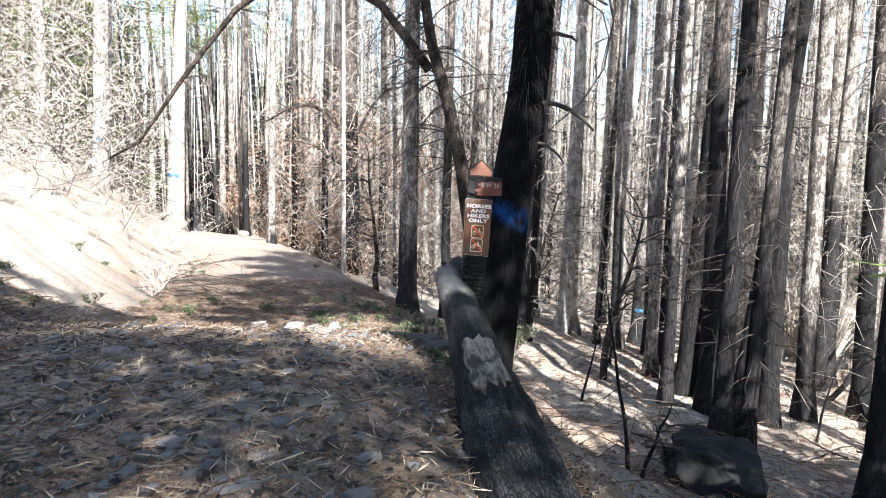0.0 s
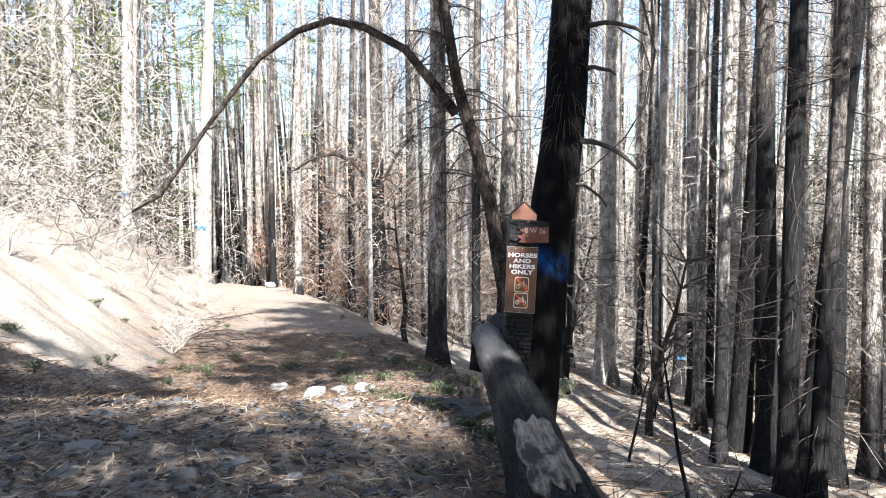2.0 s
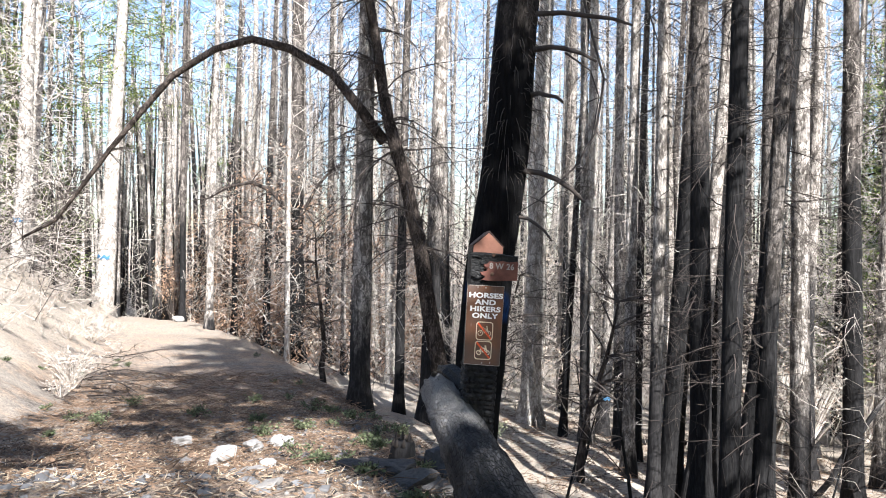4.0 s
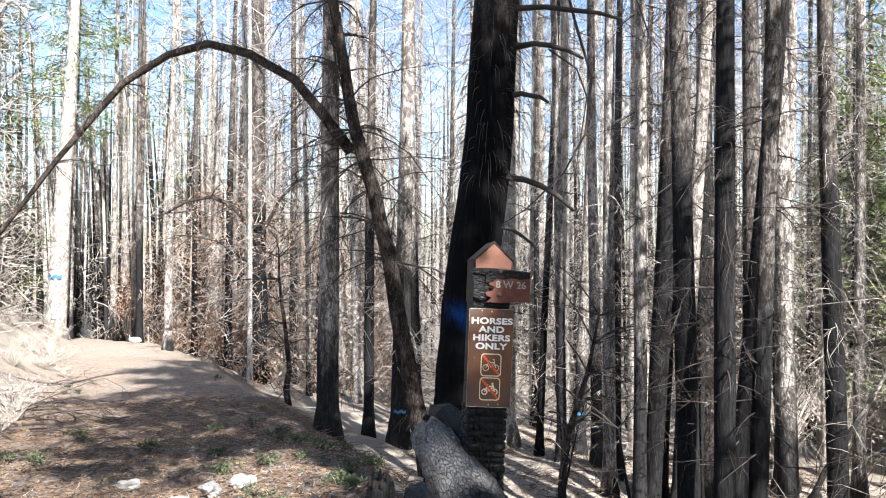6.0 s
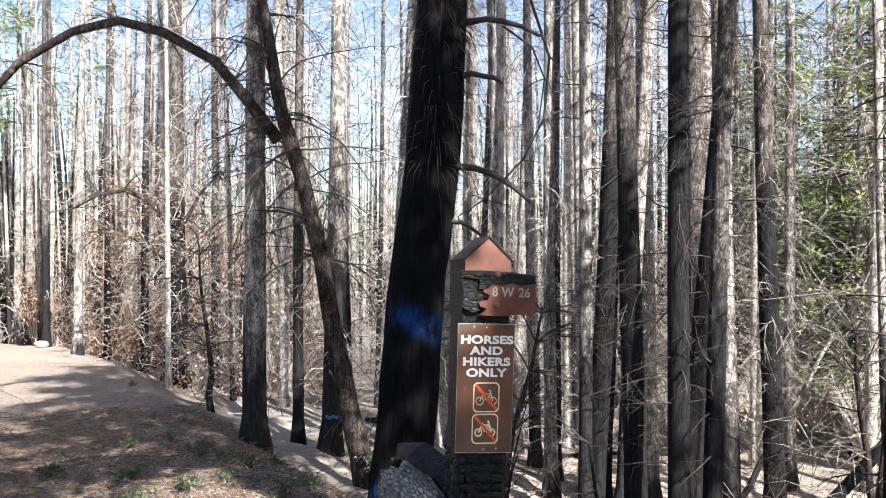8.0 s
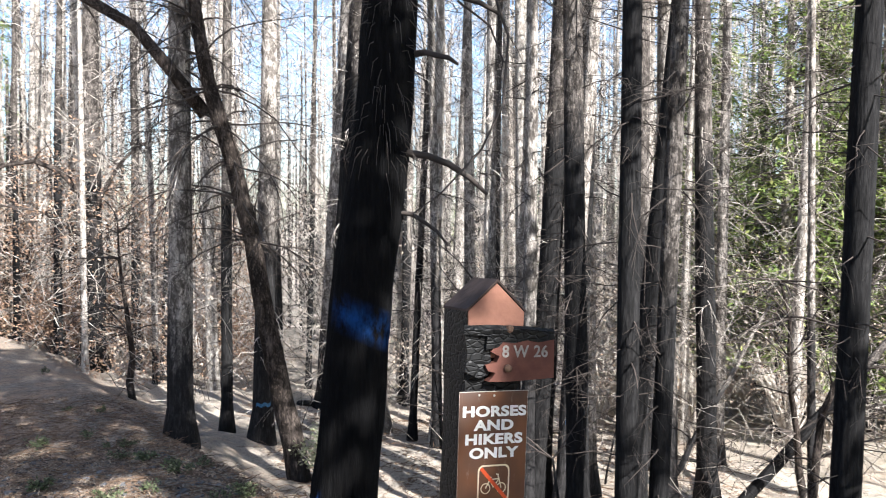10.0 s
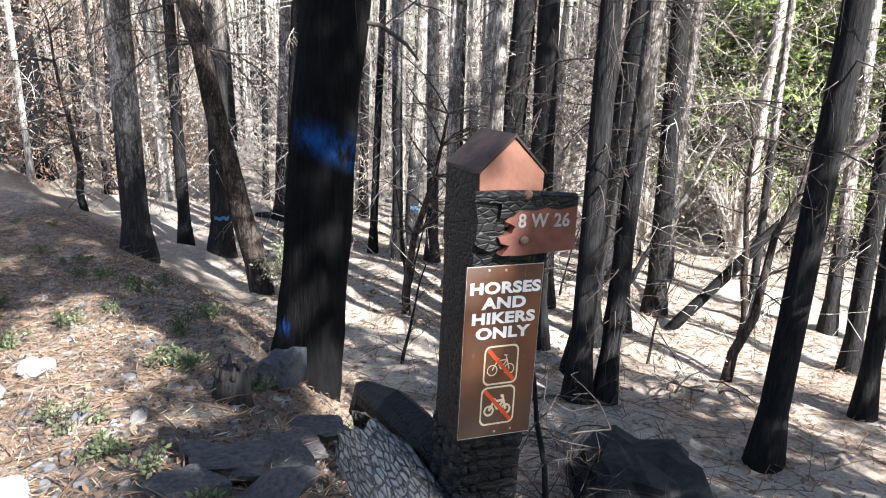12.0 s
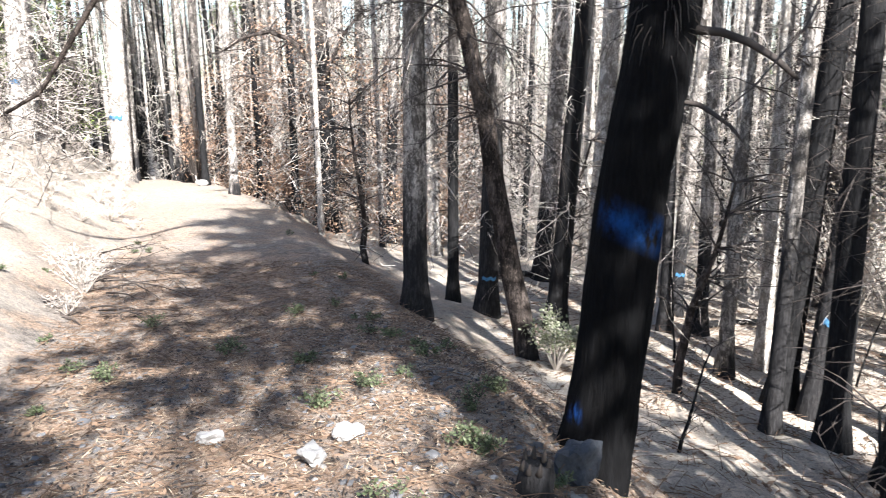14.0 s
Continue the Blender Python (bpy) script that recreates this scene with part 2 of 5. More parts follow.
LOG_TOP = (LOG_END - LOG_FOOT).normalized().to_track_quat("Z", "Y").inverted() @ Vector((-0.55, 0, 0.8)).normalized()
LOG_SKIN = log_material()


def bare_wood():
    m, nt, b = material("bare split wood", 0.85)
    streak = grain(nt, coords(nt, (34, 34, 3)), 1.0, 5, 0.7)
    blot = grain(nt, coords(nt, (9, 9, 5)), 1.0, 4, 0.6)
    tone = blend(nt, ramp(nt, streak, ((0.38, 0.0), (0.62, 1.0))), (0.10, 0.075, 0.06), (0.40, 0.33, 0.265))
    tone = blend(nt, ramp(nt, blot, ((0.50, 0.0), (0.60, 0.9))), tone, (0.035, 0.03, 0.028))
    nt.links.new(tone, b.inputs["Base Color"])
    relief(nt, b, streak, 1.0, 0.03)
    return m


BARE_WOOD = bare_wood()
SIGN_WOOD = plain("red-brown stained wood", (0.13, 0.052, 0.038), 0.75, 0.3, 16.0, 0.4)
SIGN_CAP = plain("orange-brown routed wood", (0.33, 0.155, 0.105), 0.75, 0.25, 12.0, 0.4)


def plate_material():
    """Faded brown enamel: warmer and greyer blotches, fine scratches."""
    m, nt, b = material("faded brown enamel", 0.4)
    blotch = grain(nt, coords(nt, (7, 7, 4)), 1.0, 3, 0.5)
    wear = grain(nt, coords(nt, (60, 60, 18)), 1.0, 5, 0.7)
    tone = blend(nt, ramp(nt, blotch, ((0.35, 0.0), (0.65, 1.0))), (0.062, 0.036, 0.028), (0.165, 0.068, 0.032))
    tone = blend(nt, ramp(nt, wear, ((0.62, 0.0), (0.74, 0.5))), tone, (0.30, 0.25, 0.21))
    fade = grain(nt, coords(nt, (3.5, 3.5, 5)), 1.0, 2, 0.5)
    tone = blend(nt, ramp(nt, fade, ((0.46, 0.0), (0.62, 0.65))), tone, (0.085, 0.066, 0.058))
    nt.links.new(tone, b.inputs["Base Color"])
    return m


PLATE = plate_material()
RUST = plain("rusty iron", (0.11, 0.065, 0.045), 0.7, 0.4, 60.0, 0.3)
PLATE_EDGE = plain("worn metal edge", (0.45, 0.42, 0.38), 0.5, 0.2, 40.0, 0)
WHITE_INK = plain("white sign lettering", (0.86, 0.84, 0.80), 0.5, 0.06, 20.0, 0)
CREAM_INK = plain("cream pictogram ink", (0.80, 0.66, 0.45), 0.5, 0.08, 20.0, 0)
RED_INK = plain("orange-red slash ink", (0.72, 0.10, 0.03), 0.5, 0.15, 20.0, 0)
ROOF_WOOD = plain("dark weathered brown wood", (0.05, 0.034, 0.029), 0.8, 0.4, 14.0, 0.5)
ROUTED = plain("grey routed numerals", (0.30, 0.28, 0.255), 0.8, 0.3, 40.0, 0.2)
BLUE_PAINT = plain("sprayed blue paint", (0.05, 0.14, 0.25), 0.8, 0.4, 25.0, 0.2)


# ---- geometry helpers ----
class Geo:
    """Vertices and faces gathered for one mesh."""

    def __init__(self):
        self.v, self.f = [], []

    def tube(self, points, radii, sides=6, cap=True, wobble=0.0, rng=None):
        base = len(self.v)
        pts = [Vector(p) for p in points]
        side = None
        for k, p in enumerate(pts):
            way = (pts[min(k + 1, len(pts) - 1)] - pts[max(k - 1, 0)]).normalized()
            if side is None:
                side = way.orthogonal().normalized()
            side = (side - way * side.dot(way)).normalized()
            other = way.cross(side)
            for j in range(sides):
                a = 2 * math.pi * j / sides
                r = radii[k] * (1 + (rng.uniform(-wobble, wobble) if rng else 0))
                self.v.append(p + (side * math.cos(a) + other * math.sin(a)) * r)
        for k in range(len(pts) - 1):
            for j in range(sides):
                a, b = base + k * sides + j, base + k * sides + (j + 1) % sides
                self.f.append((a, b, b + sides, a + sides))
        if cap:
            self.f.append(tuple(range(base + sides - 1, base - 1, -1)))
            self.f.append(tuple(range(base + (len(pts) - 1) * sides, base + len(pts) * sides)))

    def quad(self, a, b, c, d):
        k = len(self.v)
        self.v += [Vector(a), Vector(b), Vector(c), Vector(d)]
        self.f.append((k, k + 1, k + 2, k + 3))

    def leaf(self, p, way, up, length, width):
        side = way.cross(up)
        if side.length < 1e-4:
            side = Vector((1, 0, 0))
        side = side.normalized() * width / 2
        mid = p + way * length * 0.5
        self.quad(p, mid + side, p + way * length, mid - side)

    def box(self, lo, hi):
        k = len(self.v)
        self.v += [Vector((x, y, z)) for z in (lo[2], hi[2]) for y in (lo[1], hi[1]) for x in (lo[0], hi[0])]
        for q in ((0, 2, 3, 1), (4, 5, 7, 6), (0, 1, 5, 4), (2, 6, 7, 3), (0, 4, 6, 2), (1, 3, 7, 5)):
            self.f.append(tuple(k + i for i in q))

    def mesh(self, name, mat, smooth=True):
        me = bpy.data.meshes.new(name)
        me.from_pydata(self.v, [], self.f)
        me.materials.append(mat)
        if smooth:
            me.polygons.foreach_set("use_smooth", [True] * len(me.polygons))
        me.update()
        return me


def part(name, geo, mat, parent=None, label="", smooth=True):
    ob = new(name, geo.mesh(name, mat, smooth))
    if parent:
        ob.parent = parent
    if label:
        ob["label"] = label
    return ob


def twiggy(name, geo, mat, parent, label=""):
    """A part of countless fine pieces."""
    return tagged(part(name, geo, mat, parent, label), kind="stuff")


def empty(name, m):
    ob = new(name)
    ob.empty_display_size = 0.2
    ob.matrix_world = m
    return ob


# ---- the lie of the land ----
TRAIL = np.array(((-30, 1.2), (0, 0.12), (4, 0.03), (6, -0.26), (8.5, -0.98), (11, -1.55), (14, -1.98), (19.6, -2.75), (30, -3.4), (42, -3.95), (50, -4.3), (62, -5.6), (90, -7)))
EDGE = np.array(((-30, -0.1), (2, -0.2), (4, -0.3), (7, -0.35), (9, -0.1), (13, 0.2), (19.6, -1.4), (30, -4.5), (40, -8), (50, -13), (62, -22), (90, -42)))
BANK = np.array(((-30, -3.5), (4, -3.6), (7, -4.2), (14, -6.0), (25, -9.2), (40, -13.5), (50, -18), (62, -27), (90, -47)))


def raw_ground(x, y):
    t = np.interp(y, TRAIL[:, 0], TRAIL[:, 1])
    d = np.maximum(x - np.interp(y, EDGE[:, 0], EDGE[:, 1]), 0)
    b = np.maximum(np.interp(y, BANK[:, 0], BANK[:, 1]) - x, 0)
    steep = np.interp(y, (14, 22), (0.75, 0.45))
    z = t - steep * np.minimum(d, 2.5) - 0.15 * np.clip(d - 2.5, 0, 14) - 0.02 * np.clip(d - 16.5, 0, 100)
    return z + 0.70 * np.minimum(b, 4.5) + 0.15 * np.clip(b - 4.5, 0, 40)


def ground_z(x, y):
    x, y = np.asarray(x, float), np.asarray(y, float)
    dx, dy = np.array((-0.35, 0, 0.35) * 3), np.repeat((-0.5, 0, 0.5), 3)
    z = raw_ground(x[..., None] + dx, y[..., None] + dy).mean(-1)
    z = z + 0.025 * np.sin(x * 2.1 + 1.3 * np.sin(y * 0.9)) * np.sin(y * 1.7 + x * 0.6)
    far = np.clip((np.hypot(x, y - 5) - 10) / 30, 0, 1)
    bumps = 0.10 * np.sin(x * 1.9 + y * 0.7) * np.sin(y * 1.3 - x * 0.5) + 0.05 * np.sin(x * 4.1 - y) * np.sin(y * 3.7 + x * 1.7)
    side = np.clip(np.interp(y, BANK[:, 0], BANK[:, 1]) - x, 0, 1.5) + np.clip(x - np.interp(y, EDGE[:, 0], EDGE[:, 1]) - 0.8, 0, 1)
    return z + side * bumps + far * 0.18 * np.sin(x * 0.55 + 0.4) * np.sin(y * 0.47 + x * 0.2)


def gz(x, y):
    return float(ground_z(x, y))


def spaced(dense_from, dense_to, step, reach):
    mid = list(np.arange(dense_from, dense_to + 1e-6, step))
    lo, hi, s = [dense_from], [dense_to], step
    while hi[-1] < reach:
        s *= 1.09
        hi.append(hi[-1] + s)
        lo.append(lo[-1] - s)
    return np.array(sorted(set(lo[1:] + mid + hi[1:])))


def build_ground():
    xs, ys = spaced(-6, 6, 0.09, 900), spaced(1.5, 15, 0.09, 900)
    gx, gy = np.meshgrid(xs, ys)
    z = ground_z(gx, gy)
    rng = np.random.default_rng(4)
    near = np.exp(-((np.hypot(gx, gy - 7)) / 14) ** 2)
    z = z + near * rng.normal(0, 0.007, z.shape)
    verts = np.stack([gx.ravel(), gy.ravel(), z.ravel()], 1)
    w = len(xs)
    k = np.arange(len(ys) - 1)[:, None] * w + np.arange(w - 1)[None, :]
    faces = np.stack([k, k + 1, k + w + 1, k + w], -1).reshape(-1, 4)
    me = bpy.data.meshes.new("ground")
    me.from_pydata(verts.tolist(), [], faces.tolist())
    me.materials.append(GROUND)
    me.polygons.foreach_set("use_smooth", [True] * len(me.polygons))
    d = gx - np.interp(gy, EDGE[:, 0], EDGE[:, 1])
    b = np.interp(gy, BANK[:, 0], BANK[:, 1]) - gx
    wav = 0.6 * np.sin(gx * 1.1 + gy * 0.7) + 0.5 * np.sin(gy * 1.9 - gx * 0.8)
    # paler sand; sunlight on the bank and far slope is coloured in too
    sand_sun = np.clip((b + 0.3 + 0.7 * wav) / 2.0, 0, 1) * np.clip((gy - 8) / 4, 0, 1) * 0.75
    sand_sun = np.maximum(sand_sun, np.clip((d - 1.2 + 0.5 * wav) / 2, 0, 1) * (0.30 + 0.22 * wav + 0.45 * np.clip((gy - 13) / 4, 0, 1)))
    sand_sun = np.maximum(sand_sun, np.clip((gy - 22) / 20, 0, 1) * 0.4)
    # burned ground, plus the shade around the rocks at y 8.4 coloured in
    soot_shade = np.exp(-(((gx - 0.35) / 0.55) ** 2)) * np.clip((9 - gy) / 2, 0, 1) + np.exp(-((gx - 0.55) ** 2 + ((gy - 9.9) * 0.7) ** 2) / 0.8) + 1.2 * np.exp(-((gx - 0.35) ** 2 + ((gy - 8.3) * 0.6) ** 2) / 0.5) + 0.8 * np.exp(-((gx + 0.3) ** 2 + (gy - 8.4) ** 2) / 0.7)
    for name, values in (("sand_sun", sand_sun), ("soot_shade", np.clip(soot_shade, 0, 1))):
        me.attributes.new(name, "FLOAT", "POINT").data.foreach_set("value", values.ravel().astype(np.float32))
    return tagged(new("ground", me), "needle-littered trail, sunny bank and burned slope", "ground", kind="structure")


build_ground()


# ---- trees ----
def trunk_geo(h, dia, rng, sides=12, rings=16, bend=0.12, top=0.25):
    g = Geo()
    pts, rad = [], []
    a, b = rng.uniform(0, 6.28), rng.uniform(0, 6.28)
    for k in range(rings):
        u = (k / (rings - 1)) ** 1.5
        z = -0.5 + u * (h + 0.5)
        pts.append((bend * math.sin(u * 5 + a) * u, bend * math.sin(u * 4 + b) * u, z))
        flare = 1 + 0.55 * math.exp(-max(z, 0) / 0.28)
        rad.append(dia / 2 * (1 - (1 - top) * u ** 1.15) * flare)
    g.tube(pts, rad, sides, True, 0.06, rng)
    return g, pts, rad


def spot(pts, rad, z):
    for k in range(len(pts) - 1):
        if z <= pts[k + 1][2]:
            u = (z - pts[k][2]) / (pts[k + 1][2] - pts[k][2])
            return Vector(pts[k]).lerp(Vector(pts[k + 1]), u), rad[k] + (rad[k + 1] - rad[k]) * u
    return Vector(pts[-1]), rad[-1]


def limb(g, p, way, length, r, rng, droop=0.25, twigs=5, sides=5, seg=5):
    pts, rad = [p.copy()], [r]
    q, w = p.copy(), way.normalized()
    for k in range(seg):
        w = (w + Vector((rng.uniform(-0.26, 0.26), rng.uniform(-0.26, 0.26), rng.uniform(-0.22, 0.18) - droop * 0.25))).normalized()
        q = q + w * (length / seg)
        pts.append(q.copy())
        rad.append(max(r * (1 - 0.85 * (k + 1) / seg), 0.003))
    g.tube(pts, rad, sides, False)
    for _ in range(twigs):
        k = rng.randint(1, seg)
        s = pts[k]
        w2 = (w * 0.6 + Vector((rng.uniform(-1, 1), rng.uniform(-1, 1), rng.uniform(-0.9, 0.5)))).normalized()
        l = length * rng.uniform(0.15, 0.5)
        m = s + w2 * l * 0.5 + Vector((rng.uniform(-0.14, 0.14), rng.uniform(-0.14, 0.14), rng.uniform(-0.2, 0.12))) * l
        e = s + w2 * l + Vector((rng.uniform(-0.1, 0.1), rng.uniform(-0.1, 0.1), -0.2 * l))
        g.tube([s, m, e], [max(r * 0.3, 0.004), max(r * 0.22, 0.0035), 0.0025], 3, False)
        if rng.random() < 0.5:
            w3 = (w2 + Vector((rng.uniform(-1, 1), rng.uniform(-1, 1), rng.uniform(-1, 0.5)))).normalized()
            g.tube([m, m + w3 * l * 0.55], [max(r * 0.2, 0.003), 0.002], 3, False)


def branches_geo(pts, rad, h, rng, count, lo=2.0, reach=1.5, twigs=6):
    g = Geo()
    for k in range(count):
        z = lo + (h - lo) * (rng.random() ** 0.85)
        p, r = spot(pts, rad, z)
        a = rng.uniform(0, 6.283)
        w = Vector((math.cos(a), math.sin(a), rng.uniform(-0.35, 0.35)))
        l = reach * rng.uniform(0.25, 1.25) * (1 - 0.35 * z / h)
        limb(g, p + w * r * 0.7, w, l, rng.uniform(0.006, 0.016), rng, rng.uniform(-0.3, 1.5), twigs, 4, 4)
    return g


def crown_geo(pts, rad, h, rng, lo, count, reach, clumped=False):
    """Needle sprays along drooping limbs: many small blades in clumps, with gaps."""
    wood, green = Geo(), Geo()
    for k in range(count):
        u = rng.random()
        z = lo + (h - lo) * u
        p, r = spot(pts, rad, z)
        a = rng.uniform(0, 6.283)
        l = reach * (1.05 - 0.8 * u) * rng.uniform(0.5, 1.15)
        w = Vector((math.cos(a), math.sin(a), rng.uniform(-0.25, 0.2)))
        tip = p + w * l + Vector((0, 0, -0.12 * l))
        wood.tube([p, p.lerp(tip, 0.5) + Vector((0, 0, 0.05 * l)), tip], [0.03, 0.02, 0.006], 4, False)
        for s in range(int(10 + 16 * l)):
            f = rng.choice((0.4, 0.72, 1.0)) + rng.gauss(0, 0.05) if clumped else rng.uniform(0.25, 1.05)
            c = p.lerp(tip, f) + Vector((rng.gauss(0, 0.16), rng.gauss(0, 0.16), rng.gauss(-0.05, 0.13))) * (0.6 + l * 0.25)
            d = (w + Vector((rng.uniform(-1, 1), rng.uniform(-1, 1), rng.uniform(-0.7, 0.4)))).normalized()
            green.leaf(c, d, Vector((rng.uniform(-0.6, 0.6), rng.uniform(-0.6, 0.6), 1)), rng.uniform(0.18, 0.42) * (1.5 if clumped else 1), rng.uniform(0.05, 0.13) * (1.9 if clumped else 1))
    return wood, green


DEAD = "burned conifer with a scorched trunk and bare dead branches"


def dead_tree(x, y, dia, h=21.0, lean=(0, 0), bark=BARK, count=55, lo=2.0, reach=1.4, seed=1, label=DEAD, blaze=None, twig=TWIG, sides=12):
    rng = random.Random(seed)
    root = empty("dead_tree", Matrix.Translation((x, y, gz(x, y))))
    root.rotation_euler = (-lean[1], lean[0], 0)
    g, pts, rad = trunk_geo(h, dia, rng, sides)
    part("trunk", g, bark, root)
    twiggy("dead_branch_spray", branches_geo(pts, rad, h, rng, count, lo, reach), twig, root, "thin bare dead branches")
    if blaze:
        z, lift = blaze
        p, r = spot(pts, rad, z)
        band = Geo()
        n = 9
        for k in range(n - 1):
            a, b = [math.radians(-128 + 76 * j / (n - 1)) for j in (k, k + 1)]
            za, zb = [z + lift * 0.5 * math.sin(j * 1.7) for j in (k, k + 1)]
            ra = r * 1.09 + 0.006
            band.quad(p + Vector((math.cos(a) * ra, math.sin(a) * ra, za - lift - z)), p + Vector((math.cos(b) * ra, math.sin(b) * ra, zb - lift * 0.8 - z)), p + Vector((math.cos(b) * ra, math.sin(b) * ra, zb + lift - z)), p + Vector((math.cos(a) * ra, math.sin(a) * ra, za + lift * 0.8 - z)))
        part("paint_mark", band, BLUE_PAINT, root, "sprayed blue paint mark")
    return tagged(root, label, "tree", "burned forest trees")


PALE_LABEL = "pale sunlit conifer trunk with thin dead branches"
DARK_LABEL = "slender conifer charred black along its trunk"
# x, y, diameter, lean to x, lean to y, bark, blaze (height, size)
NEAR_TREES = (
    (-0.8, 19.9, 0.52, 0.0, 0.0, BARK, None), (0.3, 24.4, 0.32, 0.004, 0.0, DARK_BARK, None), (1.1, 23.2, 0.52, 0.016, 0.0, BARK, (1.0, 0.05)),
    (-4.4, 36.5, 0.88, -0.004, 0.0, DARK_BARK, (2.6, 0.06)), (-10.0, 58.0, 0.85, -0.004, 0.0, PALE_BARK, None), (-10.0, 44.0, 0.45, 0.009, 0.0, BARK, None),
    (-17.4, 48.4, 1.2, 0.038, 0.01, PALE_BARK, (3.7, 0.12)), (-16.0, 57.0, 0.6, 0.0, 0.0, BARK, None), (-8.5, 56.0, 0.8, 0.012, 0.0, PALE_BARK, None),
    (-17.6, 38.2, 0.75, 0.03, 0.01, PALE_BARK, (2.4, 0.1)), (-19.6, 43.0, 0.9, 0.04, 0.01, PALE_BARK, None), (-23.0, 43.0, 0.75, 0.0, 0.0, PALE_BARK, None),
    (-28.0, 50.0, 0.6, 0.02, 0.0, BARK, None), (7.7, 27.4, 0.46, 0.03, -0.01, BARK, (1.4, 0.06)), (5.9, 23.4, 0.30, -0.02, 0.005, BARK, None),
    (6.2, 20.3, 0.33, -0.01, 0.004, BARK, None), (7.4, 20.9, 0.35, -0.026, 0.01, PALE_BARK, None), (14.8, 26.5, 0.33, 0.0, 0.0, BARK, None),
    (16.3, 26.3, 0.36, 0.0, 0.0, PALE_BARK, None), (5.7, 25.2, 0.24, 0.03, -0.01, DARK_BARK, None), (12.9, 23.3, 0.58, -0.03, 0.02, BARK, None),
    (6.45, 15.0, 0.34, 0.07, -0.03, DARK_BARK, None), (6.4, 16.4, 0.46, -0.02, 0.015, DARK_BARK, None), (14.9, 22.8, 0.38, 0.0, 0.0, BARK, None),
    (17.5, 22.5, 0.40, 0.01, -0.01, PALE_BARK, None), (14.6, 18.8, 0.22, -0.02, 0.02, BARK, None), (7.1, 11.15, 0.37, 0.012, -0.012, DARK_BARK, None),
    (13.6, 14.9, 0.38, -0.03, 0.03, DARK_BARK, None), (10.6, 12.3, 0.32, -0.02, 0.03, DARK_BARK, None), (16.3, 17.7, 0.38, -0.03, 0.03, BARK, None),
    (7.0, 21.9, 0.25, 0.0, 0.0, DARK_BARK, None), (6.6, 18.6, 0.55, 0.035, -0.02, DARK_BARK, None), (8.6, 19.9, 0.50, -0.01, 0.007, BARK, None),
    (2.7, 22.2, 0.48, 0.055, -0.012, DARK_BARK, None), (2.2, 29.0, 0.35, -0.026, 0.0, BARK, None), (0.2, 34.0, 0.50, -0.028, 0.0, PALE_BARK, None),
    (-6.8, 48.5, 0.47, 0.003, 0.0, DARK_BARK, None), (-11.8, 65.0, 0.85, 0.008, 0.0, PALE_BARK, None), (5.6, 17.0, 0.29, -0.005, 0.0, BARK, None),
    (8.1, 17.0, 0.45, -0.012, 0.008, DARK_BARK, None), (9.3, 17.6, 0.46, -0.02, 0.012, BARK, None), (11.8, 19.4, 0.52, -0.02, 0.015, DARK_BARK, None),
    (7.3, 24.3, 0.38, -0.02, 0.008, BARK, None), (6.3, 24.6, 0.40, -0.006, 0.0, PALE_BARK, None), (4.9, 26.7, 0.78, 0.02, -0.004, PALE_BARK, None),
    (4.0, 30.8, 0.66, 0.045, -0.006, BARK, None), (11.6, 31.0, 0.44, -0.02, 0.01, BARK, None), (15.6, 27.5, 0.55, -0.03, 0.02, BARK, None),
    (21.5, 25.6, 0.37, -0.007, 0.007, PALE_BARK, None), (12.2, 22.5, 0.45, 0.012, -0.009, BARK, None), (5.55, 13.5, 0.36, 0.0, 0.01, DARK_BARK, None), (6.0, 13.4, 0.30, 0.03, 0.0, DARK_BARK, None),
    (6.9, 18.0, 0.36, 0.045, -0.01, BARK, (2.0, 0.07)), (7.7, 18.8, 0.34, 0.02, 0.0, DARK_BARK, None), (-2.9, 38.0, 0.42, 0.0, 0.0, DARK_BARK, None), (-6.2, 40.0, 0.40, 0.01, 0.0, DARK_BARK, None),
    (-9.0, 46.0, 0.34, 0.0, 0.0, DARK_BARK, None), (-12.4, 47.5, 0.36, -0.01, 0.0, DARK_BARK, None), (-13.6, 52.0, 0.42, 0.0, 0.0, DARK_BARK, None),
)
for k, (x, y, dia, lx, ly, bark, blaze) in enumerate(NEAR_TREES):
    label = PALE_LABEL if bark is PALE_BARK else DARK_LABEL if bark is DARK_BARK else DEAD
    if blaze:
        label = "burned conifer trunk with a sprayed blue paint mark"
    dead_tree(x, y, dia, 25 + (k * 7 % 6), (lx, ly), bark, 150 if y < 30 else 110, 1.2 + (k * 5 % 3), 1.2 + dia * 1.2, 100 + k, label, blaze, DARK_TWIG if y < 17.5 or k % 3 == 1 else TWIG)


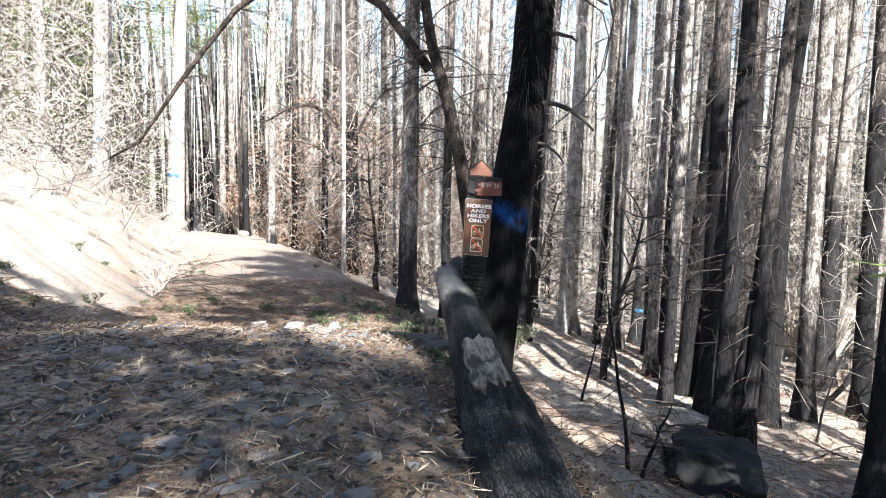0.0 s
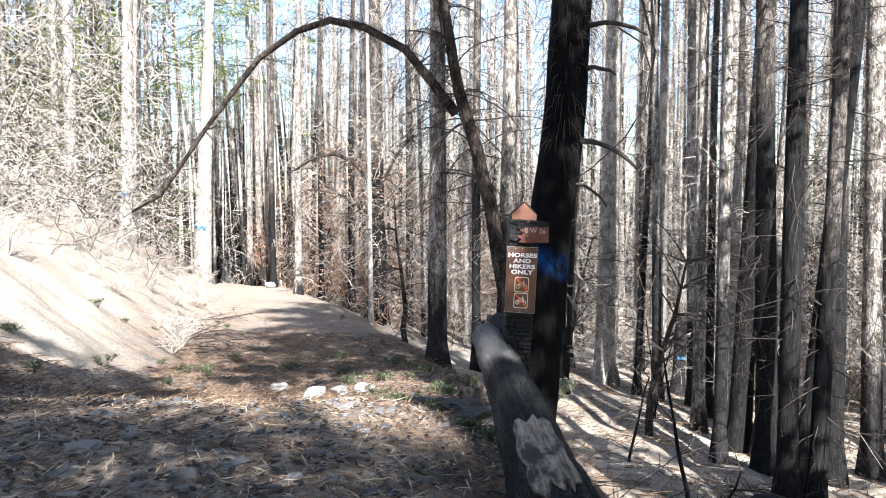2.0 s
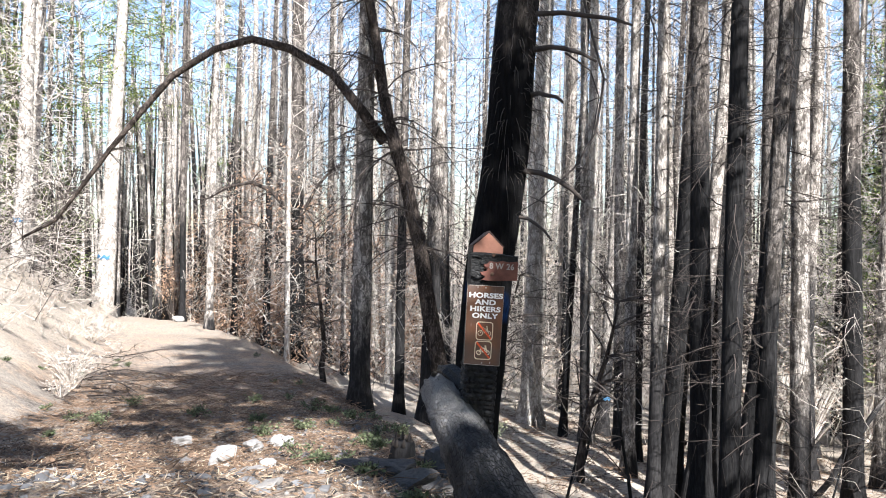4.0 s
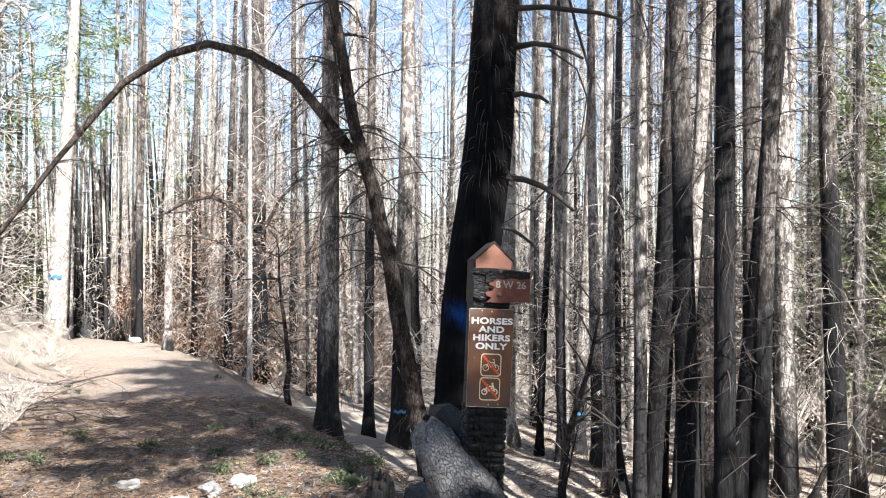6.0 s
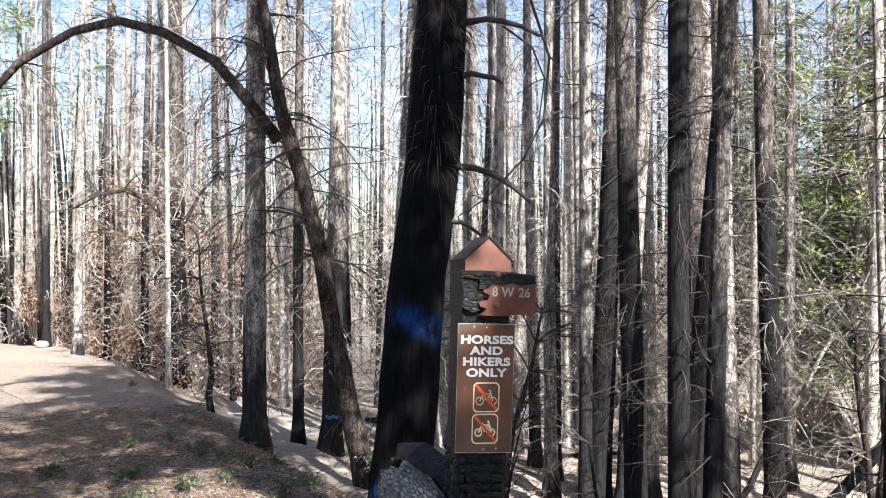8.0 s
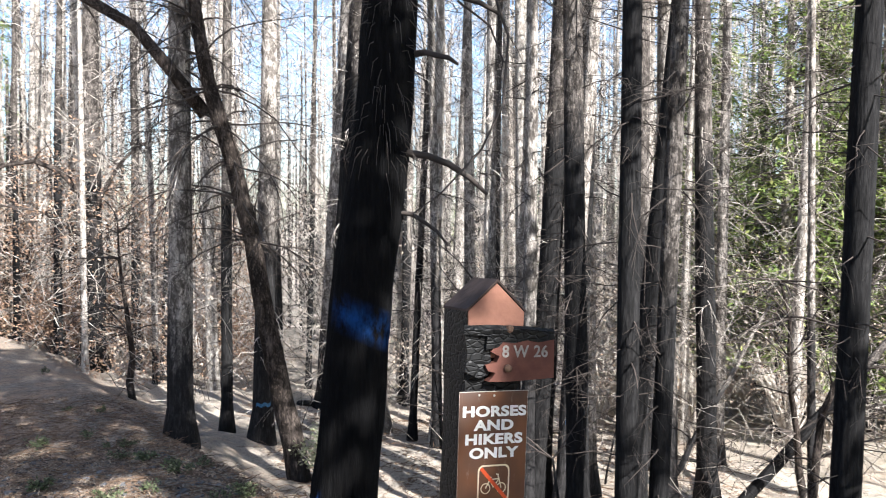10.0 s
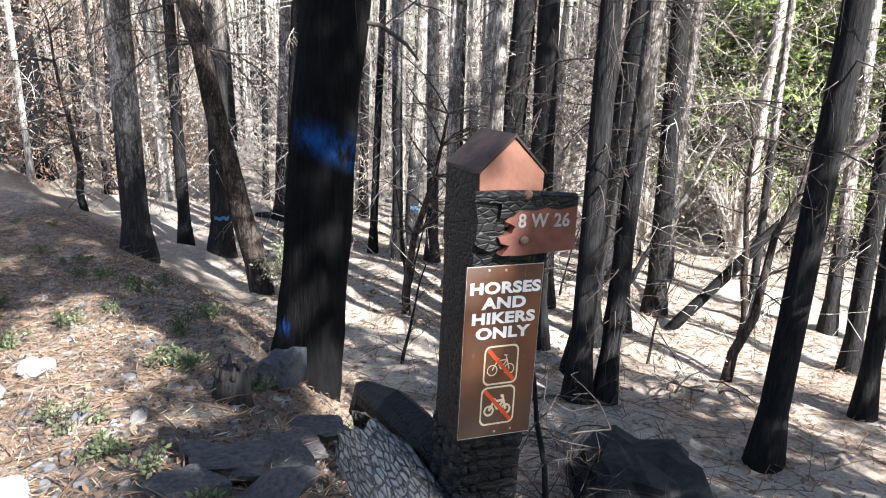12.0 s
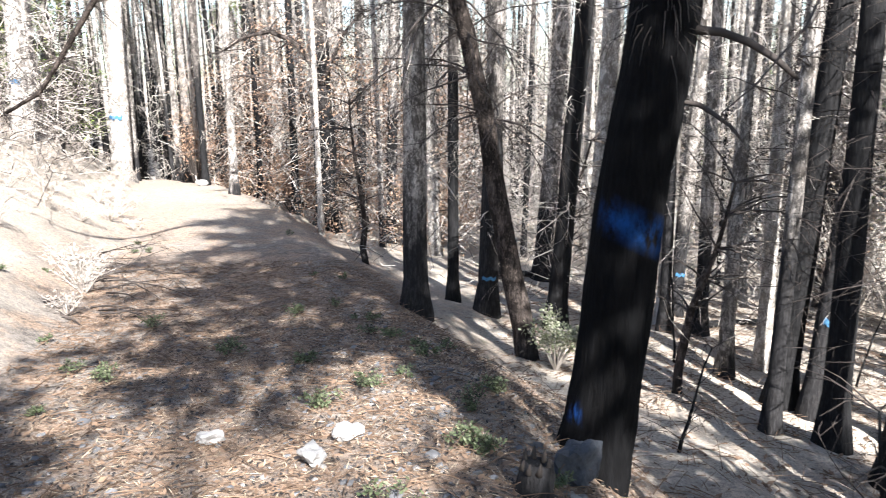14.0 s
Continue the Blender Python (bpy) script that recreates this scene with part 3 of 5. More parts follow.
def big_tree():
    x, y = 0.93, 11.95
    root = empty("charred_tree", Matrix.Translation((x, y, -2.2)))
    rng = random.Random(7)
    g = Geo()
    pts, rad = [], []
    for k in range(40):
        u = k / 39
        z = -0.4 + 20.4 * u ** 1.4
        pts.append((0.105 * z - 0.0028 * z * z * (z > 0) * 0.6 + 0.02 * math.sin(z * 1.7), 0.02 * math.sin(z * 1.1), z))
        rad.append((0.36 - 0.011 * z) * (1 + 0.14 * math.exp(-max(z, 0) / 0.35)) if z < 16 else 0.18 - (z - 16) * 0.03)
    g.tube(pts, rad, 28, True, 0.045, rng)
    part("trunk", g, BIG_BARK, root)
    for p, q, m, r in (((1.78, 11.8, 4.27), (2.42, 11.6, 4.21), (2.95, 11.3, 4.02), 0.035), ((1.71, 11.8, 3.15), (1.90, 11.6, 3.11), (2.06, 11.4, 2.99), 0.034),
                       ((1.62, 11.8, 2.10), (2.04, 11.6, 1.98), (2.36, 11.3, 1.66), 0.040), ((1.58, 11.8, 1.46), (1.78, 11.6, 1.36), (1.93, 11.3, 1.14), 0.024),
                       ((1.78, 11.8, 3.78), (2.12, 11.6, 3.75), (2.47, 11.3, 3.52), 0.036)):
        o, stub = Vector((x, y, -2.2)), Geo()
        a, b, c = Vector(p) - o, Vector(q) - o, Vector(m) - o
        stub.tube([a + (a - b).normalized() * 0.25, a, a.lerp(b, 0.5) + Vector((0, 0, 0.03)), b, b.lerp(c, 0.55) + Vector((0, 0, 0.03)), c], [r * 1.3, r * 1.15, r, r * 0.9, r * 0.75, r * 0.45], 7, True, 0.08, rng)
        part("snapped_branch", stub, DARK_TWIG, root, "snapped dead branch stub")
    whip = Geo()
    o = Vector((x, y, -2.2))
    for line, r in ((((2.35, 11.9, 4.9), (2.50, 11.6, 3.93), (2.58, 11.3, 3.3), (2.40, 11.0, 2.55), (2.05, 10.7, 2.05), (1.55, 10.4, 1.62), (1.24, 10.2, 1.44)), 0.022),
                    (((2.12, 11.6, 3.7), (2.45, 11.5, 3.45), (2.52, 11.3, 3.05), (2.3, 11.0, 2.2), (2.12, 10.9, 1.85)), 0.014),
                    (((2.9, 11.4, 5.2), (3.05, 11.2, 4.4), (3.2, 11.0, 3.7), (3.1, 10.8, 3.1)), 0.016)):
        q = [Vector(p) - o for p in line]
        whip.tube(q, [r * (1 - 0.75 * k / (len(q) - 1)) for k in range(len(q))], 5, False)
        for k in range(1, len(q)):
            for _ in range(3):
                w = Vector((rng.uniform(-1, 1), rng.uniform(-0.5, 0.5), rng.uniform(-1, 0.4)))
                whip.tube([q[k], q[k] + w * 0.18, q[k] + w * 0.34 + Vector((0, 0, -0.06))], [0.006, 0.005, 0.002], 3, False)
    twiggy("hanging_twig_tangle", whip, DARK_TWIG, root, "thin dark drooping twigs")
    fuzz = Geo()
    for _ in range(700):
        z = rng.uniform(4.3, 11)
        p, r = spot(pts, rad, z)
        a = rng.uniform(0, 6.283)
        w = Vector((math.cos(a), math.sin(a), rng.uniform(-0.9, 0.1)))
        p = p + w * r * 0.9
        l = rng.uniform(0.12, 0.5)
        fuzz.tube([p, p + w * l * 0.5 + Vector((0, 0, -0.1 * l)), p + w * l * 0.7 + Vector((0, 0, -0.55 * l))], [0.005, 0.004, 0.002], 3, False)
    twiggy("sprig_fuzz", fuzz, DARK_TWIG, root, "short grey hanging sprigs")
    tagged(root, "large leaning conifer charred black with blue paint", "tree")


big_tree()


def arching_oak():
    root = empty("leaning_oak", Matrix.Translation((1.53, 19.7, gz(1.53, 19.7))))
    o = root.matrix_world.translation.copy()
    rng = random.Random(12)
    line = [(1.66, 19.7, o.z - 0.4), (1.48, 19.7, -3.4), (1.24, 19.7, -2.4), (0.97, 19.7, -1.1), (0.62, 19.6, 0.95), (0.23, 19.6, 2.6), (-0.22, 19.5, 3.95), (-0.45, 19.5, 5.25), (-0.75, 19.5, 6.9), (-1.0, 19.5, 9.0), (-1.3, 19.4, 12.0)]
    g = Geo()
    q = [Vector(p) - o for p in line]
    fine = [q[0]]
    for a, b in zip(q, q[1:]):
        fine += [a.lerp(b, 0.5) + Vector((rng.uniform(-0.03, 0.03), 0, 0)), b]
    g.tube(fine, [0.26 - 0.19 * k / (len(fine) - 1) for k in range(len(fine))], 11, True, 0.08, rng)
    part("trunk", g, OAK_BARK, root)
    arch = Geo()
    line = [(-0.30, 19.55, 3.45), (-0.95, 19.6, 4.31), (-1.61, 19.8, 5.12), (-2.67, 20.0, 5.72), (-3.6, 20.2, 5.96), (-4.56, 20.5, 5.75), (-5.67, 20.8, 5.1), (-6.63, 21.0, 4.02), (-7.34, 21.2, 3.2), (-8.2, 21.4, 2.1), (-8.8, 21.6, 1.4), (-9.7, 21.8, 0.95)]
    q = [Vector(p) - o for p in line]
    arch.tube(q, [0.13 - 0.0085 * k for k in range(len(q))], 8, True, 0.08, rng)
    part("arching_limb", arch, OAK_BARK, root, "long dark limb arching over the trail")
    twig = Geo()
    for p in q[2:]:
        for _ in range(7):
            limb(twig, p, Vector((rng.uniform(-1, 1), rng.uniform(-0.6, 0.6), rng.uniform(-0.6, 0.9))), rng.uniform(0.4, 1.5), 0.014, rng, 0.3, 8)
    for p in fine[8:]:
        for _ in range(9):
            limb(twig, p, Vector((rng.uniform(-1, 1), rng.uniform(-0.8, 0.8), rng.uniform(-0.4, 0.9))), rng.uniform(0.8, 3.4), 0.022, rng, rng.uniform(0.0, 0.9), 13, 5, 7)
    twiggy("twig_tangle", twig, DARK_TWIG, root, "bare twisting twigs")
    tagged(root, "leaning scorched oak with a limb arching over the trail", "tree")


arching_oak()


def oak_sapling(x, y, h, lean, seed):
    rng = random.Random(seed)
    root = empty("burned_sapling", Matrix.Translation((x, y, gz(x, y))))
    g, t = Geo(), Geo()
    q = [Vector((lean * (k / 7) ** 1.6 * h * 0.5 + rng.uniform(-0.08, 0.08), rng.uniform(-0.1, 0.1), -0.2 + h * k / 7)) for k in range(8)]
    g.tube(q, [0.11 - 0.012 * k for k in range(8)], 8, True, 0.08, rng)
    part("trunk", g, OAK_BARK, root)
    for p in q[3:]:
        for _ in range(5):
            limb(t, p, Vector((rng.uniform(-1, 1) + lean, rng.uniform(-0.8, 0.8), rng.uniform(0.0, 0.7))), rng.uniform(0.8, 2.4), 0.024, rng, 0.35, 9)
    twiggy("twig_tangle", t, DARK_TWIG, root, "bare twisting twigs")
    return tagged(root, "small burned oak with bare crooked branches", "tree", "burned saplings")


for k, (x, y, h, lean) in enumerate(((-2.2, 27.0, 5.0, -0.15), (-16.8, 40.0, 6.0, 0.3), (4.4, 18.6, 4.5, 0.4), (9.8, 14.5, 5.5, 0.5), (12.5, 17.0, 6.0, -0.3), (3.3, 25.0, 5.0, 0.3))):
    oak_sapling(x, y, h, lean, 300 + k)


def crooked_oak():
    x, y = -4.25, 35.9
    root = empty("crooked_oak", Matrix.Translation((x, y, gz(x, y))))
    o, rng = root.matrix_world.translation.copy(), random.Random(15)
    g = Geo()
    stem = [Vector((0.0, 0, -0.4)), Vector((0.02, 0, 1.5)), Vector((0.06, 0, 3.5)), Vector((0.0, 0, 5.0)), Vector((-0.1, 0, 6.0))]
    g.tube(stem, [0.46, 0.38, 0.36, 0.33, 0.2], 12, True, 0.07, rng)
    part("trunk", g, SOOT_BARK, root)
    t = Geo()
    for line, r in (((stem[4], Vector((-0.5, 0, 7.0)), Vector((-1.2, 0.1, 7.8)), Vector((-2.1, 0.1, 8.15)), Vector((-3.1, 0.2, 7.95)), Vector((-4.0, 0.2, 7.4))), 0.15),
                    ((stem[4], Vector((0.35, 0, 7.0)), Vector((0.9, 0.1, 8.1)), Vector((1.6, 0.1, 8.9)), Vector((2.4, 0.1, 9.1))), 0.11),
                    ((stem[3], Vector((-0.8, 0, 5.5)), Vector((-1.8, 0.1, 6.2)), Vector((-2.9, 0.1, 6.4))), 0.08)):
        limb_geo = Geo()
        limb_geo.tube(line, [r * (1 - 0.75 * k / (len(line) - 1)) for k in range(len(line))], 7, True, 0.1, rng)
        part("crooked_limb", limb_geo, SOOT_BARK, root)
        for p in line[1:]:
            for _ in range(7):
                limb(t, p, Vector((rng.uniform(-1, 1), rng.uniform(-0.6, 0.6), rng.uniform(-0.5, 0.7))), rng.uniform(0.5, 1.9), 0.028, rng, 0.3, 8)
    twiggy("twig_tangle", t, DARK_TWIG, root, "bare twisting twigs")
    tagged(root, "blackened oak with crooked limbs bending over the trail", "tree")


crooked_oak()


# more of the same wood, further off and behind
def far_enough(x, y):
    d, b = x - np.interp(y, EDGE[:, 0], EDGE[:, 1]), np.interp(y, BANK[:, 0], BANK[:, 1]) - x
    return (d > 0.8 or b > 1.5) and all(math.hypot(x - t[0], y - t[1]) > 1.3 for t in NEAR_TREES)


def variant(k):
    rng = random.Random(500 + k)
    root = empty("dead_tree", Matrix.Translation((30 + 3 * k, 60, gz(30 + 3 * k, 60))))
    g, pts, rad = trunk_geo(28, 0.42, rng, 9, 12, 0.2, 0.35)
    part("trunk", g, (BARK, PALE_BARK, BARK, DARK_BARK, PALE_BARK)[k % 5], root)
    twiggy("dead_branch_spray", branches_geo(pts, rad, 28, rng, 85, 1.2, 1.9, 4), TWIG, root, "thin bare dead branches")
    return tagged(root, (DEAD, PALE_LABEL, DEAD, DARK_LABEL, PALE_LABEL)[k % 5], "tree", "burned forest trees")


def scatter_woods():
    rng = random.Random(33)
    kinds = [variant(k) for k in range(9)]
    placed = 0
    while placed < 175:
        r, a = rng.uniform(27, 72), radians(rng.uniform(-38, 72))
        x, y = r * math.sin(a), 4 + r * math.cos(a)
        if a < radians(-12) and r < 50 or not far_enough(x, y):
            continue
        s = 0.40 + 0.75 * rng.random() ** 1.4
        m = Matrix.Translation((x, y, gz(x, y))) @ Euler((rng.gauss(0, 0.018), rng.gauss(0, 0.018), rng.uniform(0, 6.28))).to_matrix().to_4x4() @ Matrix.Diagonal((s, s, rng.uniform(0.85, 1.15), 1))
        copy_thing(rng.choice(kinds), m)
        placed += 1
    for _ in range(14):                                    # the wood goes on unseen to the side and behind, added for shadow stripes
        x, y = rng.uniform(5, 32), rng.uniform(-26, 7)
        if math.atan2(x + 0.5, y - 4.7) < radians(66) and y > 4:
            continue
        s = rng.uniform(0.7, 1.2)
        copy_thing(rng.choice(kinds), Matrix.Translation((x, y, gz(x, y))) @ Euler((0, 0, rng.uniform(0, 6.28))).to_matrix().to_4x4() @ Matrix.Diagonal((s, s, 1, 1)))


scatter_woods()


def far_woods():
    """Stems too far off to count, in one mesh a tone."""
    rng = random.Random(44)
    for name, mat, n in (("far_stems", PALE_BARK, 330), ("far_stems", DARK_BARK, 420), ("far_stems", BARK, 320)):
        g = Geo()
        for _ in range(n):
            r, a = rng.uniform(58, 120), radians(rng.uniform(-50, 80))
            x, y = r * math.sin(a), 4 + r * math.cos(a)
            z, h, d = gz(x, y), rng.uniform(15, 34), 0.08 + 0.24 * rng.random() ** 1.8
            lx, ly = rng.gauss(0, 0.8), rng.gauss(0, 0.6)
            g.tube([(x, y, z - 0.4), (x + lx * 0.4, y + ly * 0.4, z + h * 0.5), (x + lx, y + ly, z + h)], [d, d * 0.8, d * 0.45], 5, False)
        tagged(part(name, g, mat), "distant stand of bare burned tree stems", "trees", kind="stuff")
    for name, mat, n, lo, hi in (("twig_thicket", PALE_TWIG, 60000, 30, 95), ("twig_thicket", DARK_TWIG, 14000, 20, 64), ("twig_thicket", TWIG, 3500, 13, 30), ("twig_thicket", TWIG, 14000, 22, 50), ("twig_thicket", DARK_TWIG, 11000, 34, 80.5)):
        g = Geo()
        for _ in range(n):
            r, a = rng.uniform(lo, hi), radians(rng.uniform(-42, 76) if hi != 80.5 else rng.uniform(-40, -4))
            x, y = r * math.sin(a), 4 + r * math.cos(a)
            if not far_enough(x, y):
                continue
            z = gz(x, y) + (abs(rng.gauss(0, 4.0)) if rng.random() < 0.35 else rng.uniform(0, 22 + max(0, r - 40) * 0.3))
            l = rng.uniform(0.4, 2.2)
            w = Vector((rng.uniform(-1, 1), rng.uniform(-1, 1), rng.uniform(-0.8, 1.0))).normalized() * l
            p = Vector((x, y, z))
            if r < 20 and x < 3.5:
                continue
            q = (0.0065 if hi > 40 else 0.002) + r * 0.00027
            bow = Vector((rng.uniform(-0.25, 0.25), rng.uniform(-0.25, 0.25), rng.uniform(-0.15, 0.3))) * l
            g.tube([p, p + w * 0.45 + bow, p + w], [q, q * 0.8, q * 0.4], 3, False)
        tagged(part(name, g, mat), "tangle of dry bare twigs and undergrowth", "undergrowth", kind="stuff")


far_woods()


def scorched_understory():
    """Scorched leaves that still hang in the low growth, in loose clumps with gaps."""
    rng = random.Random(46)
    for mat, n, lo, hi, a0, a1, top in ((LEAF_BROWN, 1250, 29, 56, -19, 4, 8.5), (LEAF_TAN, 380, 26, 64, -8, 40, 9.0), (LEAF_TAN, 260, 26, 48, 28, 62, 6.0)):
        g = Geo()
        for _ in range(n):
            r, a = rng.uniform(lo, hi), radians(rng.uniform(a0, a1))
            x, y = r * math.sin(a), 4 + r * math.cos(a)
            if not far_enough(x, y):
                continue
            c = Vector((x, y, gz(x, y) + 0.3 + top * rng.random() ** 1.5))
            spread = rng.uniform(0.3, 0.9)
            for _ in range(rng.randint(30, 110)):
                p = c + Vector((rng.gauss(0, spread), rng.gauss(0, spread), rng.gauss(0, spread * 0.8)))
                w = Vector((rng.uniform(-1, 1), rng.uniform(-1, 1), rng.uniform(-1, 0.5))).normalized()
                g.leaf(p, w, Vector((rng.uniform(-1, 1), rng.uniform(-1, 1), 0.5)), rng.uniform(0.07, 0.17), rng.uniform(0.03, 0.09))
        tagged(part("scorched_foliage", g, mat), "curled scorched leaves hanging in the low growth", "foliage", kind="stuff")


scorched_understory()


def green_tree(x, y, h, dia, seed, lo, count, reach, clumped=False):
    rng = random.Random(seed)
    root = empty("green_conifer", Matrix.Translation((x, y, gz(x, y))))
    g, pts, rad = trunk_geo(h, dia, rng, 9, 12, 0.15)
    part("trunk", g, BARK, root)
    wood, green = crown_geo(pts, rad, h, rng, lo, count, reach, clumped)
    twiggy("limb_work", wood, DARK_TWIG, root, "dark drooping limbs")
    twiggy("crown", green, NEEDLE, root, "sunlit green needle sprays")
    return tagged(root, "living conifer with sunlit green drooping needles", "tree", "green conifers")


def green_stand():
    rng = random.Random(55)
    kinds = [green_tree(24 + 4 * k, 38 + 3 * k, 20, 0.45, 70 + k, 2.5, 120, 3.0) for k in range(3)]
    spots = []
    for _ in range(34):                                    # beyond the slope
        r, a = rng.uniform(28, 70), radians(rng.uniform(34, 72))
        spots.append((r * math.sin(a), 4 + r * math.cos(a)))
    for _ in range(26):                                    # on top of the bank
        r, a = rng.uniform(48, 80), radians(rng.uniform(-42, -27))
        spots.append((r * math.sin(a), 4 + r * math.cos(a)))
    for _ in range(7):
        r, a = rng.uniform(85, 120), radians(rng.uniform(-18, 34))
        spots.append((r * math.sin(a), 4 + r * math.cos(a)))
    for _ in range(9):
        r, a = rng.uniform(54, 66), radians(rng.uniform(-35, -24))
        spots.append((r * math.sin(a), 4 + r * math.cos(a)))
    for _ in range(12):
        r, a = rng.uniform(30, 46), radians(rng.uniform(38, 52))
        spots.append((r * math.sin(a), 4 + r * math.cos(a)))
    high = green_tree(50 * math.sin(radians(-20.5)), 4 + 50 * math.cos(radians(-20.5)), 34, 0.5, 75, 15.0, 110, 3.4)
    for r, deg in ((56, -17.5), (62, -23.5), (66, -20), (70, -13), (58, -28)):
        x, y = r * math.sin(radians(deg)), 4 + r * math.cos(radians(deg))
        copy_thing(high, Matrix.Translation((x, y, gz(x, y))) @ Euler((0, 0, deg)).to_matrix().to_4x4())
    for x, y in spots:
        s = rng.uniform(0.8, 1.25)
        copy_thing(rng.choice(kinds), Matrix.Translation((x, y, gz(x, y))) @ Euler((0, 0, rng.uniform(0, 6.28))).to_matrix().to_4x4() @ Matrix.Diagonal((s, s, s, 1)))
    # added trees out of view, placed and squashed to throw dappled shade
    thin = [green_tree(-6 - 3 * k, -26 - 4 * k, 26, 0.3, 90 + k, 5.0, 33, 3.6, True) for k in range(2)]
    for k, (x, y) in enumerate(((0.9, -9.0), (12.5, -6.5), (5.5, -6.0), (3.2, -15.0), (7.5, -12.5), (5.0, -21.0), (14.5, -3.5), (7.6, -19.0), (5.8, -1.0), (7.2, 4.4), (3.6, -18.5), (10.8, 0.4), (11.0, -12.0), (-0.7, -4.5), (0.2, -7.0), (9.6, -1.5), (12.2, -3.4), (12.6, -9.0))):
        tallness = min(1.0, max(0.3, ((11 if x < 6.5 else 15) - y) / 32))
        copy_thing(thin[k % 2], Matrix.Translation((x, y, gz(x, y))) @ Euler((0, 0, x * 2.1)).to_matrix().to_4x4() @ Matrix.Diagonal((1, 1, tallness, 1)))
    # unseen high crowns, added to shade the far trail
    tall = green_tree(3.2, 1.0, 27, 0.3, 97, 13.5, 70, 4.8, True)
    copy_thing(tall, Matrix.Translation((4.7, 2.6, gz(4.7, 2.6))) @ Euler((0, 0, 2.0)).to_matrix().to_4x4())
    copy_thing(tall, Matrix.Translation((4.6, -2.2, gz(4.6, -2.2))) @ Euler((0, 0, 4.0)).to_matrix().to_4x4())


green_stand()


# ---- the signpost ----
def prism(outline, y0, y1):
    """A solid from an outline in x and z, between two depths."""
    g = Geo()
    n = len(outline)
    g.v += [Vector((x, y0, z)) for x, z in outline] + [Vector((x, y1, z)) for x, z in outline]
    g.f.append(tuple(range(n)))
    g.f.append(tuple(range(2 * n - 1, n - 1, -1)))
    for k in range(n):
        a, b = k, (k + 1) % n
        g.f.append((b, a, a + n, b + n))
    return g


def lettering(text, size, x, y, z, mat, parent, name="lettering", bold=0.02, label=""):
    cu = bpy.data.curves.new(name, "FONT")
    cu.body, cu.size, cu.align_x, cu.align_y, cu.extrude, cu.offset, cu.space_character = text, size, "CENTER", "CENTER", 0.0008, bold * size, 1.06
    tmp = bpy.data.objects.new(name, cu)
    scene.collection.objects.link(tmp)
    bpy.context.view_layer.update()
    me = bpy.data.meshes.new_from_object(tmp.evaluated_get(bpy.context.evaluated_depsgraph_get()))
    bpy.data.objects.remove(tmp)
    me.materials.clear()
    me.materials.append(mat)
    ob = new(name, me)
    ob.parent = parent
    ob.matrix_local = pose(x, y, z, 90, 0, 0) @ Matrix.Diagonal((1.22 if size < 0.049 else 0.95, 0.9 if size < 0.049 else 1, 1, 1))
    if label:
        ob["label"] = label
    return ob


def rounded(w, h, r, n=5):
    pts = []
    for cx, cz, a0 in ((w / 2 - r, h / 2 - r, 0), (-w / 2 + r, h / 2 - r, 90), (-w / 2 + r, -h / 2 + r, 180), (w / 2 - r, -h / 2 + r, 270)):
        for k in range(n + 1):
            a = radians(a0 + 90 * k / n)
            pts.append((cx + r * math.cos(a), cz + r * math.sin(a)))
    return pts


def loop_bar(outline, thick, y):
    g = Geo()
    q = [Vector((x, y, z)) for x, z in outline]
    n = len(q)
    c = sum(q, Vector()) / n
    for k in range(n):
        a, b = q[k], q[(k + 1) % n]
        ia, ib = a + (c - a).normalized() * thick, b + (c - b).normalized() * thick
        g.quad(a, b, ib, ia)
    return g


def bar(g, a, b, t, y):
    a, b = Vector((a[0], y, a[1])), Vector((b[0], y, b[1]))
    s = (b - a).cross(Vector((0, 1, 0))).normalized() * t / 2
    g.quad(a - s, b - s, b + s, a + s)


def pictogram(parent, cx, cz, motor):
    y = -0.1045
    frame_ob = part("pictogram", loop_bar([(cx + x, cz + z) for x, z in rounded(0.106, 0.114, 0.018)], 0.006, y), CREAM_INK, parent, "cream pictogram in a rounded frame", False)
    ink = Geo()
    for wx in (-0.026, 0.026):
        ring = [(cx + wx + 0.0165 * math.cos(radians(a)), cz - 0.014 + 0.0165 * math.sin(radians(a))) for a in range(0, 360, 24)]
        w = loop_bar(ring, 0.0062 if motor else 0.0032, y)
        k = len(ink.v)
        ink.v += w.v
        ink.f += [tuple(i + k for i in f) for f in w.f]
    t = 0.0075 if motor else 0.0036
    for a, b in (((-0.026, -0.014), (-0.012, 0.012)), ((-0.012, 0.012), (0.018, 0.014)), ((0.018, 0.014), (0.0, -0.012)), ((0.0, -0.012), (-0.012, 0.012)), ((0.026, -0.014), (0.014, 0.026)), ((0.008, 0.028), (0.018, 0.026)), ((-0.019, 0.019), (-0.007, 0.019))):
        bar(ink, (cx + a[0], cz + a[1]), (cx + b[0], cz + b[1]), t, y)
    part("vehicle_mark", ink, CREAM_INK, frame_ob, "", False)
    cut = Geo()
    bar(cut, (cx - 0.043, cz + 0.048), (cx + 0.043, cz - 0.048), 0.011, y - 0.0008)
    part("slash", cut, RED_INK, frame_ob, "orange-red diagonal slash", False)


